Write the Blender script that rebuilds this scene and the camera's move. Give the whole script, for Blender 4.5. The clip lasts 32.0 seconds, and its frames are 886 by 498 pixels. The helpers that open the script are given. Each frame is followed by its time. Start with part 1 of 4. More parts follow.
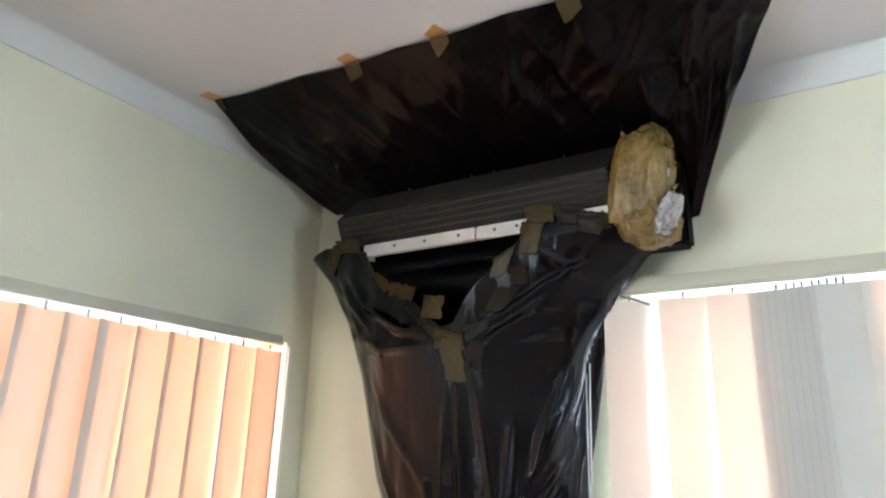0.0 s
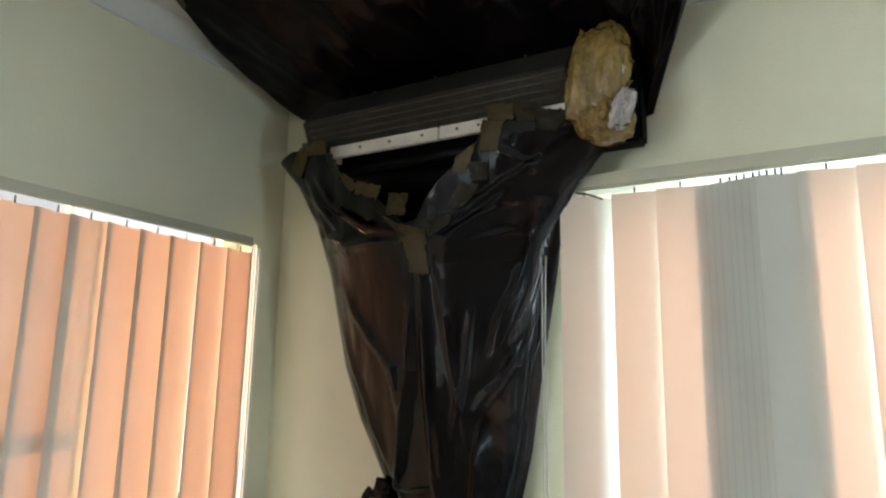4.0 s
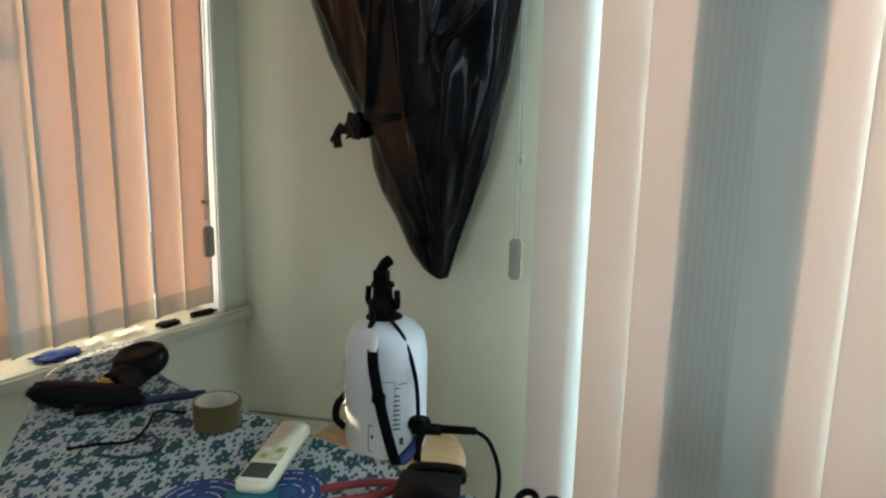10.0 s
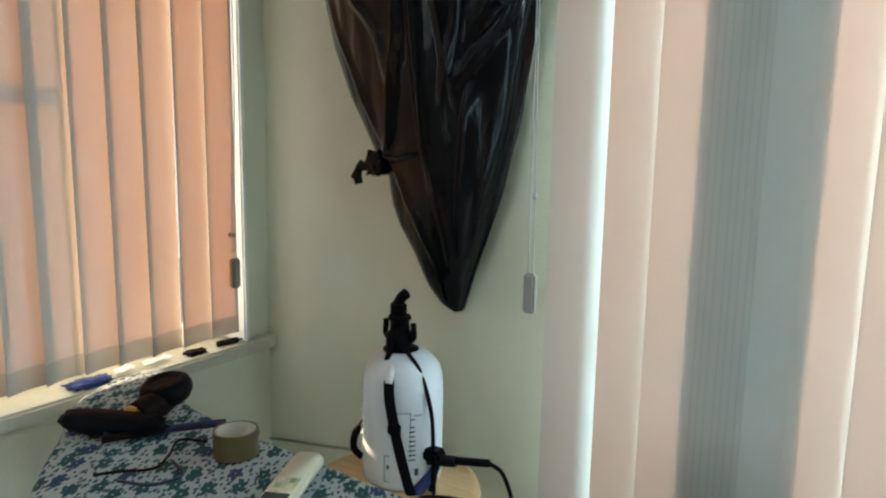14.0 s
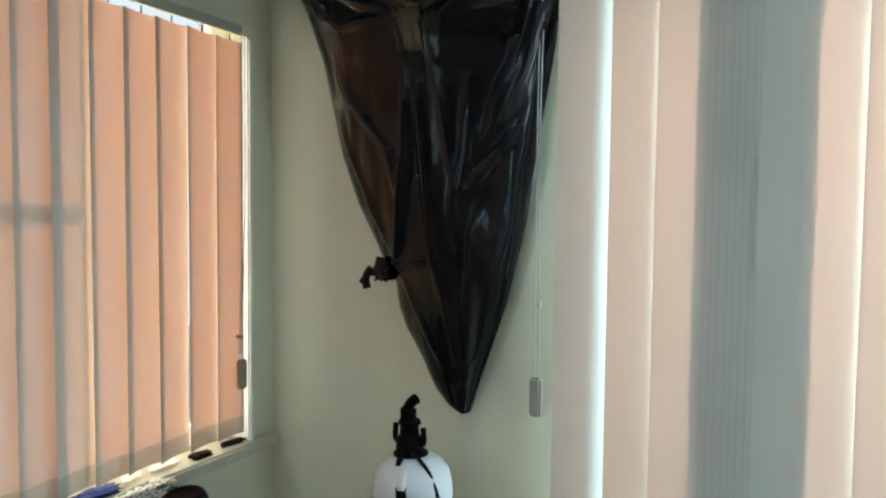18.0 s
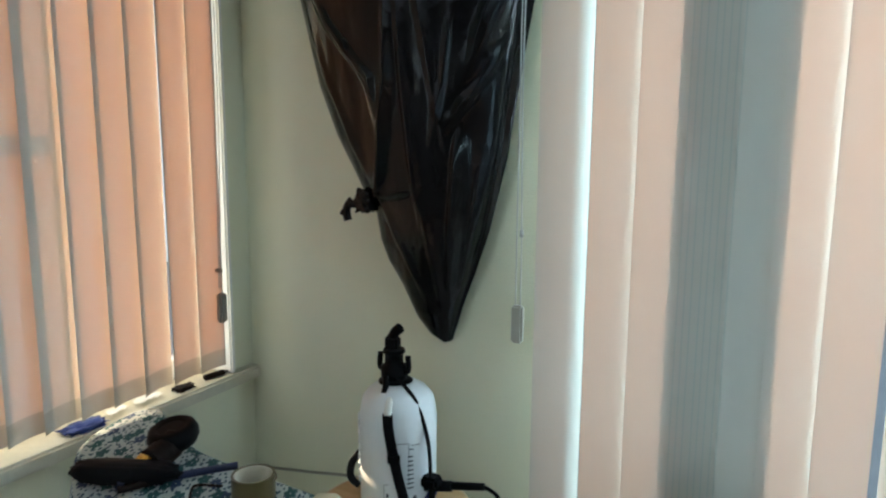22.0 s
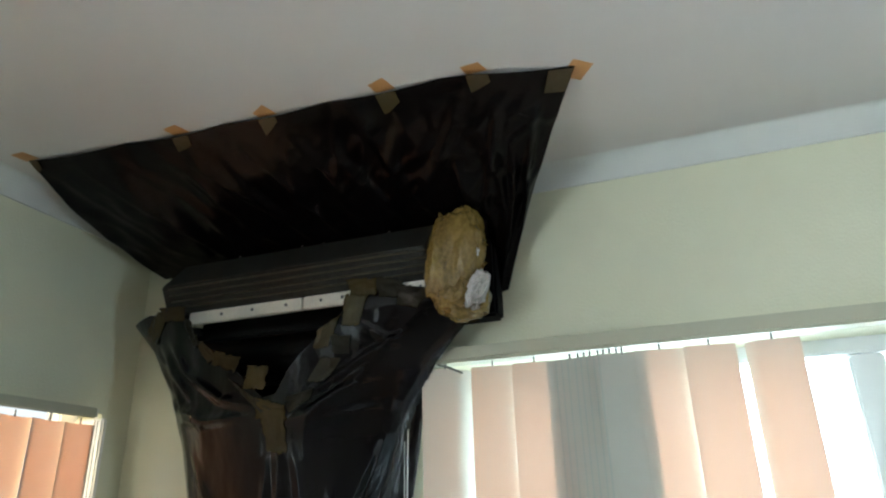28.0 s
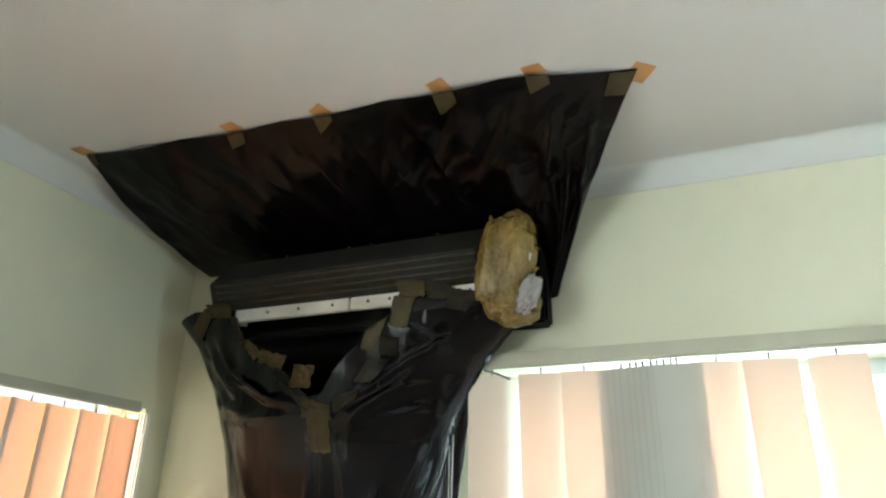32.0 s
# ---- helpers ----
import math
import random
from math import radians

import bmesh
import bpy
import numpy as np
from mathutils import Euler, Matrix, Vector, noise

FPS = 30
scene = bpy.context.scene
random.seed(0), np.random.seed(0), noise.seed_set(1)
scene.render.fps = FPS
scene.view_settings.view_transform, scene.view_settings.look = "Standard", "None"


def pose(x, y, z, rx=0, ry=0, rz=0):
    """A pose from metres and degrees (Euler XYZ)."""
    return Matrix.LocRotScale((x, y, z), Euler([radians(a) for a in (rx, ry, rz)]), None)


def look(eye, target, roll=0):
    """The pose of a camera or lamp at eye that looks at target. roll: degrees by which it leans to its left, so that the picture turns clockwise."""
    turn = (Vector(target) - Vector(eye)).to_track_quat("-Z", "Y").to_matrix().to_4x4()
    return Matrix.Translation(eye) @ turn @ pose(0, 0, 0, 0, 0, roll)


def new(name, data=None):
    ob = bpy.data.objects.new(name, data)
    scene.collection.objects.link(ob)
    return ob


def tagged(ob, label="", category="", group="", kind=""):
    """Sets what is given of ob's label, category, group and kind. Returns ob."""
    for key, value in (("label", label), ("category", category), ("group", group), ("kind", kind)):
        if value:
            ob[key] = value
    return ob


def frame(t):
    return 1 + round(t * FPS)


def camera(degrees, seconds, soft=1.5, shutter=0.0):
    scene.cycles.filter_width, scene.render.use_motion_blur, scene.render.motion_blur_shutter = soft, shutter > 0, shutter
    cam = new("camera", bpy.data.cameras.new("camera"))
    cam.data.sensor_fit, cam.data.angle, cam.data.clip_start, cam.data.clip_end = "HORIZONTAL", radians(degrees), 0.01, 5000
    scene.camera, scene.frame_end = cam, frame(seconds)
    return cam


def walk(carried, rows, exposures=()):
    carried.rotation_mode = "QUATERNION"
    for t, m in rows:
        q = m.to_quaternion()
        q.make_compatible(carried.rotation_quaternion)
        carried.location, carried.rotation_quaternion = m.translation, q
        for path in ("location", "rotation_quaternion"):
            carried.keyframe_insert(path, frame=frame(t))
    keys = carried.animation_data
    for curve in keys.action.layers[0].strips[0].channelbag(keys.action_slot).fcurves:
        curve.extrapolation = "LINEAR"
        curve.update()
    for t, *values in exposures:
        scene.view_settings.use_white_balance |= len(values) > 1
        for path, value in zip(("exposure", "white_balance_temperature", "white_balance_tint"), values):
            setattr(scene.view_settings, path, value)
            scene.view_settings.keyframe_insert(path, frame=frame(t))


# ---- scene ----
cam = camera(68.2, 32.0, soft=2.2)
PATH = [
    (0, (1.205, -1.27, 1.757), (0.182, 0.347, 2.34), 1.8),
    (0.5, (1.247, -1.301, 1.735), (0.207, 0.295, 2.346), 2.2),
    (1, (1.256, -1.3, 1.73), (0.246, 0.271, 2.445), 2.8),
    (1.5, (1.27, -1.303, 1.731), (0.323, 0.273, 2.519), 2.6),
    (2, (1.279, -1.297, 1.733), (0.347, 0.279, 2.537), 2.4),
    (2.5, (1.275, -1.292, 1.737), (0.34, 0.308, 2.489), 1.9),
    (4.5, (1.241, -1.278, 1.68), (0.247, 0.446, 1.881), 0.5),
    (5, (1.246, -1.257, 1.647), (0.24, 0.47, 1.719), -0.0),
    (5.5, (1.262, -1.232, 1.52), (0.242, 0.488, 1.549), 0.9),
    (6, (1.233, -1.24, 1.502), (0.268, 0.505, 1.342), 1.3),
    (6.5, (1.253, -1.216, 1.418), (0.246, 0.495, 1.177), 1.3),
    (7, (1.253, -1.207, 1.444), (0.27, 0.494, 1.071), 0.9),
    (7.5, (1.248, -1.204, 1.44), (0.267, 0.497, 1.06), 1.2),
    (8, (1.246, -1.202, 1.439), (0.253, 0.494, 1.068), 0.9),
    (8.5, (1.249, -1.204, 1.441), (0.262, 0.49, 1.049), 1.0),
    (9, (1.247, -1.204, 1.438), (0.282, 0.504, 1.047), 1.1),
    (9.5, (1.242, -1.198, 1.434), (0.294, 0.516, 1.03), 1.6),
    (10, (1.242, -1.198, 1.436), (0.295, 0.526, 1.075), 1.2),
    (10.5, (1.242, -1.202, 1.452), (0.271, 0.524, 1.177), 1.1),
    (11, (1.239, -1.202, 1.461), (0.271, 0.53, 1.214), 1.1),
    (11.5, (1.249, -1.197, 1.465), (0.26, 0.529, 1.256), 1.2),
    (12, (1.247, -1.21, 1.468), (0.245, 0.506, 1.241), 1.3),
    (12.5, (1.247, -1.212, 1.459), (0.259, 0.511, 1.215), 1.6),
    (13, (1.249, -1.216, 1.483), (0.255, 0.511, 1.312), 1.1),
    (13.5, (1.271, -1.218, 1.477), (0.239, 0.486, 1.297), 0.9),
    (14, (1.281, -1.209, 1.46), (0.246, 0.479, 1.172), 1.0),
    (14.5, (1.281, -1.215, 1.465), (0.261, 0.484, 1.194), 0.8),
    (16.5, (1.241, -1.25, 1.49), (0.247, 0.475, 1.298), 0.8),
    (17, (1.234, -1.251, 1.547), (0.226, 0.476, 1.507), 0.8),
    (17.5, (1.241, -1.267, 1.563), (0.255, 0.472, 1.55), 0.7),
    (18, (1.253, -1.28, 1.554), (0.263, 0.455, 1.457), 0.6),
    (18.5, (1.269, -1.276, 1.552), (0.264, 0.453, 1.499), 0.3),
    (19, (1.268, -1.28, 1.575), (0.266, 0.451, 1.572), 0.3),
    (19.5, (1.254, -1.304, 1.574), (0.268, 0.436, 1.572), 1.0),
    (20, (1.253, -1.294, 1.554), (0.26, 0.44, 1.471), 0.7),
    (20.5, (1.237, -1.316, 1.553), (0.28, 0.435, 1.416), 0.9),
    (21, (1.231, -1.299, 1.547), (0.296, 0.44, 1.225), 0.4),
    (21.5, (1.229, -1.297, 1.536), (0.302, 0.446, 1.217), -0.3),
    (22, (1.222, -1.3, 1.542), (0.337, 0.47, 1.253), 0.4),
    (22.5, (1.237, -1.278, 1.552), (0.353, 0.516, 1.503), 0.9),
    (23, (1.251, -1.282, 1.597), (0.354, 0.503, 1.676), 0.3),
    (23.5, (1.257, -1.28, 1.621), (0.341, 0.489, 1.795), 0.2),
    (24, (1.269, -1.276, 1.636), (0.361, 0.479, 1.949), 0.1),
    (24.5, (1.263, -1.304, 1.694), (0.443, 0.482, 2.069), -0.5),
    (25, (1.255, -1.314, 1.706), (0.473, 0.463, 2.187), -0.7),
    (25.5, (1.275, -1.309, 1.716), (0.546, 0.453, 2.32), -0.3),
    (26, (1.277, -1.313, 1.729), (0.602, 0.45, 2.389), -1.0),
    (26.5, (1.299, -1.304, 1.743), (0.663, 0.467, 2.418), -1.3),
    (28.5, (1.302, -1.305, 1.779), (0.678, 0.445, 2.521), -1.6),
    (29, (1.276, -1.311, 1.779), (0.533, 0.397, 2.508), -0.3),
    (29.5, (1.242, -1.329, 1.772), (0.384, 0.297, 2.558), 1.5),
    (30, (1.227, -1.338, 1.761), (0.244, 0.214, 2.551), 4.0),
    (30.5, (1.208, -1.342, 1.759), (0.161, 0.187, 2.513), 4.4),
    (31, (1.2, -1.341, 1.75), (0.215, 0.209, 2.541), 3.6),
    (31.5, (1.223, -1.329, 1.752), (0.381, 0.284, 2.581), 3.0),
    (32, (1.25, -1.302, 1.766), (0.559, 0.411, 2.531), 1.0),
]
walk(cam, [(t, look(eye, target, roll)) for t, eye, target, roll in PATH], [(0, 2.5, 5800, 14), (1, 2.2, 6100, 10), (2.5, 2, 6200, 8), (5, 1.55, 6000, 8), (7, 1.25, 5550, 2), (14, 1.35, 5550, 1), (20, 1.4, 5400, 0), (22, 1.3, 5350, 0), (23, 1.1, 5350, 0), (24, 1.2, 5350, 0), (26, 1.62, 5400, 0), (29, 1.7, 6150, 4), (30, 1.95, 6450, 5), (32, 2.15, 6100, 2)])

# ---- sky, sun, lamps ----
ROOM_X, ROOM_Y, CEILING = 4.8, -4.8, 2.475
world = bpy.data.worlds.new("sky")
scene.world = world
world.use_nodes = True
wn = world.node_tree
sky = wn.nodes.new("ShaderNodeTexSky")
sky.sky_type, sky.sun_disc = "NISHITA", False
sky.sun_elevation, sky.sun_rotation = radians(14.9), radians(-88.1)
wn.links.new(sky.outputs[0], wn.nodes["Background"].inputs[0])
wn.nodes["Background"].inputs[1].default_value = 0.15

sun = new("sun", bpy.data.lights.new("sun", "SUN"))
sun.data.energy, sun.data.angle, sun.data.color = 5.0, radians(0.6), (1.0, 0.68, 0.41)
sun.matrix_world = look((-3, 0.10, 0.80), (0, 0, 0))


def window_lamp(name, eye, target, width, height, power, colour):
    lamp = new(name, bpy.data.lights.new(name, "AREA"))
    lamp.data.shape, lamp.data.size, lamp.data.size_y = "RECTANGLE", width, height
    lamp.data.energy, lamp.data.color = power, colour
    lamp.matrix_world = look(eye, target)


window_lamp("door_skylight", (1.85, 0.7, 1.7), (1.85, -1, 0.5), 1.9, 1.6, 34, (0.87, 0.97, 1.0))
# added lamp with no known source: streaks of highlight on the bag's folds
window_lamp("east_fill_lamp", (ROOM_X + 0.14, -1.7, 1.4), (1, -1.7, 1.4), 0.22, 1.7, 4.0, (0.72, 0.92, 1.0))
# added lamp in an unseen window, brightens the north wall towards the right
window_lamp("rear_fill_lamp", (-0.35, -3.3, 1.5), (1.5, -3.3, 1.5), 1.5, 1.0, 36, (0.90, 0.97, 1.0))
window_lamp("window_skylight", (-0.45, -1.15, 1.5), (1, -1.15, 1.4), 1.2, 0.95, 1.5, (1.0, 0.87, 0.74))


# ---- materials ----
def material(name, colour, rough=0.6, metal=0.0, vary=0.0, vary_scale=4.0, bump=0.0, bump_scale=60.0, second=None, coat=0.0, stretch=(1, 1, 1), spec=0.5):
    m = bpy.data.materials.new(name)
    m.use_nodes = True
    nt = m.node_tree
    b = nt.nodes["Principled BSDF"]
    b.inputs["Base Color"].default_value = (*colour, 1)
    b.inputs["Roughness"].default_value, b.inputs["Metallic"].default_value = rough, metal
    b.inputs["Coat Weight"].default_value = coat
    b.inputs["Specular IOR Level"].default_value = spec
    tc = nt.nodes.new("ShaderNodeTexCoord")
    mp = nt.nodes.new("ShaderNodeMapping")
    mp.inputs["Scale"].default_value = stretch
    nt.links.new(tc.outputs["Object"], mp.inputs[0])
    if vary or second:
        n1, n2 = nt.nodes.new("ShaderNodeTexNoise"), nt.nodes.new("ShaderNodeTexNoise")
        n1.inputs["Scale"].default_value, n2.inputs["Scale"].default_value = vary_scale, vary_scale * 9
        n1.inputs["Detail"].default_value = n2.inputs["Detail"].default_value = 4
        add = nt.nodes.new("ShaderNodeMix")
        add.inputs[0].default_value = 0.35
        ramp = nt.nodes.new("ShaderNodeValToRGB")
        ramp.color_ramp.elements[0].position, ramp.color_ramp.elements[1].position = 0.35, 0.65
        dark = second or tuple(c * (1 - vary) for c in colour)
        ramp.color_ramp.elements[0].color, ramp.color_ramp.elements[1].color = (*dark, 1), (*colour, 1)
        for n in (n1, n2):
            nt.links.new(mp.outputs[0], n.inputs["Vector"])
        nt.links.new(n1.outputs[0], add.inputs[2])
        nt.links.new(n2.outputs[0], add.inputs[3])
        nt.links.new(add.outputs[0], ramp.inputs[0])
        nt.links.new(ramp.outputs[0], b.inputs["Base Color"])
    if bump:
        n3, bp = nt.nodes.new("ShaderNodeTexNoise"), nt.nodes.new("ShaderNodeBump")
        n3.inputs["Scale"].default_value, n3.inputs["Detail"].default_value = bump_scale, 5
        bp.inputs["Strength"].default_value, bp.inputs["Distance"].default_value = bump, 0.01
        nt.links.new(mp.outputs[0], n3.inputs["Vector"])
        nt.links.new(n3.outputs[0], bp.inputs["Height"])
        nt.links.new(bp.outputs[0], b.inputs["Normal"])
    return m


WALL = material("cream_wall_paint", (0.725, 0.72, 0.55), 0.75, vary=0.05, vary_scale=1.5, bump=0.12, bump_scale=180)
# walls out of view, coloured dark to cut bounce and dim the bag's reflections
FAR_WALL = material("dark_unseen_wall", (0.15, 0.125, 0.105), 0.8, vary=0.1, vary_scale=2, bump=0.1, bump_scale=120)
CEIL = material("white_ceiling_paint", (0.66, 0.635, 0.62), 0.85, vary=0.04, vary_scale=1.2, bump=0.05, bump_scale=120)
CORNICE = material("white_cornice_paint", (0.67, 0.68, 0.65), 0.6, vary=0.04, vary_scale=3, bump=0.05)
TRIM = material("white_gloss_trim", (0.80, 0.79, 0.75), 0.35, vary=0.06, vary_scale=6)
SILL = material("painted_sill", (0.62, 0.59, 0.47), 0.5, vary=0.15, vary_scale=9, bump=0.1)
FLOOR = material("floor_tile", (0.15, 0.12, 0.095), 0.35, vary=0.15, vary_scale=3, bump=0.03)
ALU = material("white_aluminium", (0.75, 0.76, 0.76), 0.4, vary=0.04)
RAIL = material("cream_headrail", (0.48, 0.475, 0.36), 0.4, vary=0.05, vary_scale=10)
HANGER = material("grey_hanger", (0.16, 0.16, 0.14), 0.5)
CORD = material("white_cord", (0.48, 0.47, 0.44), 0.6)
WEIGHT = material("grey_weight", (0.33, 0.31, 0.26), 0.45, vary=0.1, vary_scale=30)
PLASTIC = material("black_bin_plastic", (0.0015, 0.0015, 0.002), 0.15, vary=0.3, vary_scale=7, bump=0.14, bump_scale=42, stretch=(1.2, 1.2, 0.6), spec=0.24)
SHEET = material("black_sheet_plastic", (0.004, 0.003, 0.003), 0.25, vary=0.3, vary_scale=7, bump=0.2, bump_scale=30, spec=0.12)
BLACK = material("black_moulded_plastic", (0.0035, 0.0035, 0.004), 0.5, vary=0.2, vary_scale=20, bump=0.05, spec=0.09)
RUBBER = material("black_rubber", (0.005, 0.005, 0.006), 0.6, spec=0.10)
TAPE = material("brown_packing_tape", (0.115, 0.084, 0.034), 0.2, spec=0.25, vary=0.25, vary_scale=30, bump=0.3, bump_scale=70, coat=0.4)
TAPE_ORANGE = material("orange_tape_on_white", (0.60, 0.31, 0.11), 0.3, vary=0.2, vary_scale=40, bump=0.2, bump_scale=70)
TAPE_OVER = material("tape_over_sheet", (0.065, 0.047, 0.019), 0.3, spec=0.3, vary=0.3, vary_scale=40, bump=0.2, bump_scale=70)
TAPE_DARK = material("tape_over_plastic", (0.040, 0.033, 0.015), 0.3, spec=0.25, vary=0.4, vary_scale=35, bump=0.4, bump_scale=70, coat=0.4)
WRAP = material("crumpled_tape_wrap", (0.28, 0.185, 0.05), 0.16, second=(0.11, 0.074, 0.02), vary_scale=16, bump=0.3, bump_scale=22, coat=0.4, stretch=(1, 1, 0.8))
FOAM = material("white_foam", (0.46, 0.43, 0.41), 0.25, vary=0.25, vary_scale=25, bump=0.4, bump_scale=60)
FIN = material("dusty_dark_fins", (0.024, 0.022, 0.016), 0.7, second=(0.007, 0.007, 0.006), vary_scale=9, bump=0.5, bump_scale=90, stretch=(6, 1, 1))
TUBE = material("dull_copper_tube", (0.10, 0.085, 0.055), 0.45, metal=0.4, vary=0.4, vary_scale=25)
BAR = material("white_plastic_strip", (0.78, 0.76, 0.70), 0.4, vary=0.2, vary_scale=18)
BOTTLE = material("white_polythene", (0.72, 0.75, 0.76), 0.35, vary=0.05, vary_scale=8)
PRINT = material("dark_print", (0.07, 0.08, 0.10), 0.6)
NAVY = material("navy_plastic", (0.010, 0.015, 0.05), 0.4)
WOOD = material("varnished_pine", (0.62, 0.43, 0.22), 0.3, second=(0.52, 0.33, 0.15), vary_scale=9, bump=0.05, stretch=(1, 9, 1))
REMOTE = material("ivory_plastic", (0.70, 0.66, 0.48), 0.4, vary=0.06, vary_scale=25)
LCD = material("grey_lcd", (0.05, 0.055, 0.05), 0.15)
GREEN = material("green_button", (0.25, 0.38, 0.18), 0.5)
TAN = material("tan_panel", (0.58, 0.53, 0.33), 0.5)
CARDBOARD = material("cardboard_core", (0.62, 0.58, 0.46), 0.8, vary=0.15, vary_scale=30)
ROLL = material("olive_tape_roll", (0.10, 0.075, 0.024), 0.3, vary=0.2, vary_scale=20, coat=0.3)
RED = material("red_grip", (0.20, 0.025, 0.024), 0.4, vary=0.2, vary_scale=30)
STEEL = material("dark_steel", (0.06, 0.06, 0.06), 0.35, metal=0.9)
BROWN = material("dark_brown_leather", (0.014, 0.008, 0.006), 0.65, vary=0.4, vary_scale=25, bump=0.3, spec=0.12)
YELLOW = material("amber_plastic", (0.65, 0.33, 0.05), 0.4)
BLUE = material("blue_plastic", (0.015, 0.035, 0.20), 0.4, vary=0.3, vary_scale=30)
TEAL = material("teal_card", (0.02, 0.15, 0.19), 0.6, vary=0.15, vary_scale=15)
PAPER = material("white_paper", (0.78, 0.78, 0.76), 0.8, vary=0.06, vary_scale=20)
PAVING = material("pale_paving", (0.50, 0.46, 0.40), 0.9, vary=0.15, vary_scale=2, bump=0.2)


def blind_cloth(name, reflected, passed, share):
    m = bpy.data.materials.new(name)
    m.use_nodes = True
    nt = m.node_tree
    nt.nodes.remove(nt.nodes["Principled BSDF"])
    out = nt.nodes["Material Output"]
    d, t, mix = nt.nodes.new("ShaderNodeBsdfDiffuse"), nt.nodes.new("ShaderNodeBsdfTranslucent"), nt.nodes.new("ShaderNodeMixShader")
    tc, mp, n, ramp = (nt.nodes.new("ShaderNode" + k) for k in ("TexCoord", "Mapping", "TexNoise", "ValToRGB"))
    mp.inputs["Scale"].default_value = (60, 60, 500)
    n.inputs["Scale"].default_value, n.inputs["Detail"].default_value = 1.0, 3
    ramp.color_ramp.elements[0].position, ramp.color_ramp.elements[1].position = 0.2, 0.8
    ramp.color_ramp.elements[0].color, ramp.color_ramp.elements[1].color = (*[c * 0.93 for c in passed], 1), (*passed, 1)
    nt.links.new(tc.outputs["Object"], mp.inputs[0])
    nt.links.new(mp.outputs[0], n.inputs["Vector"])
    nt.links.new(n.outputs[0], ramp.inputs[0])
    nt.links.new(ramp.outputs[0], t.inputs[0])
    d.inputs[0].default_value = (*reflected, 1)
    mix.inputs[0].default_value = share
    for a, s in ((1, d), (2, t)):
        nt.links.new(s.outputs[0], mix.inputs[a])
    nt.links.new(mix.outputs[0], out.inputs[0])
    return m


VANE = blind_cloth("peach_blind_cloth", (0.56, 0.575, 0.52), (0.86, 0.40, 0.22), 0.092)
# darker cloth colour for the painted shade lines of the bunched vanes
EDGE_SHADE = blind_cloth("blind_edge_shade", (0.51, 0.525, 0.475), (0.6, 0.35, 0.2), 0.03)
HEM = blind_cloth("blind_hem", (0.47, 0.46, 0.40), (0.55, 0.35, 0.22), 0.05)


def glass():
    m = bpy.data.materials.new("window_glass")
    m.use_nodes = True
    b = m.node_tree.nodes["Principled BSDF"]
    b.inputs["Transmission Weight"].default_value, b.inputs["Roughness"].default_value, b.inputs["IOR"].default_value = 1.0, 0.0, 1.05
    return m


GLASS = glass()


def dimming_sheet(name, colour, open_share):
    """Added light-dimming sheet: part grey surface, part see-through."""
    m = bpy.data.materials.new(name)
    m.use_nodes = True
    nt = m.node_tree
    b, out = nt.nodes["Principled BSDF"], nt.nodes["Material Output"]
    b.inputs["Base Color"].default_value, b.inputs["Roughness"].default_value = (*colour, 1), 0.7
    hole, mix = nt.nodes.new("ShaderNodeBsdfTransparent"), nt.nodes.new("ShaderNodeMixShader")
    mix.inputs[0].default_value = open_share
    nt.links.new(b.outputs[0], mix.inputs[1])
    nt.links.new(hole.outputs[0], mix.inputs[2])
    nt.links.new(mix.outputs[0], out.inputs[0])
    return m


DIMMER = dimming_sheet("grey_dimming_sheet", (0.10, 0.10, 0.10), 0.62)


def glow(name, colour, strength):
    m = bpy.data.materials.new(name)
    m.use_nodes = True
    b = m.node_tree.nodes["Principled BSDF"]
    b.inputs["Base Color"].default_value = (0, 0, 0, 1)
    b.inputs["Emission Color"].default_value, b.inputs["Emission Strength"].default_value = (*colour, 1), strength
    return m


DISTANCE = glow("bright_hazy_distance", (1.0, 0.99, 0.96), 0.4)


# ---- mesh helpers ----
def part(name, bm, mat, parent=None, label=""):
    me = bpy.data.meshes.new(name)
    bm.normal_update()
    bm.to_mesh(me)
    bm.free()
    me.materials.append(mat)
    ob = new(name, me)
    if parent is not None:
        ob.parent = parent
    if label:
        ob["label"] = label
    return ob


def thing(name, label, category, group="", at=(0, 0, 0)):
    ob = new(name)
    ob.location = at
    ob.empty_display_size = 0.05
    return tagged(ob, label, category, group)


def box(lo, hi, bevel=0.0, bm=None):
    bm = bm or bmesh.new()
    made = bmesh.ops.create_cube(bm, size=1)["verts"]
    for v in made:
        v.co = Vector([(a + b) / 2 + c * (b - a) for a, b, c in zip(lo, hi, v.co)])
    if bevel:
        bmesh.ops.bevel(bm, geom=[e for e in bm.edges if e.verts[0] in made], offset=bevel, segments=2, affect="EDGES")
    return bm


def smooth(bm):
    for f in bm.faces:
        f.smooth = True
    return bm


def rod(p, q, r, bm=None, seg=12, r2=None):
    bm = bm or bmesh.new()
    p, q = Vector(p), Vector(q)
    m = Matrix.Translation((p + q) / 2) @ (q - p).to_track_quat("Z", "Y").to_matrix().to_4x4()
    bmesh.ops.create_cone(bm, cap_ends=True, segments=seg, radius1=r, radius2=r if r2 is None else r2, depth=(q - p).length, matrix=m)
    for f in bm.faces:
        f.smooth = len(f.verts) == 4
    return bm


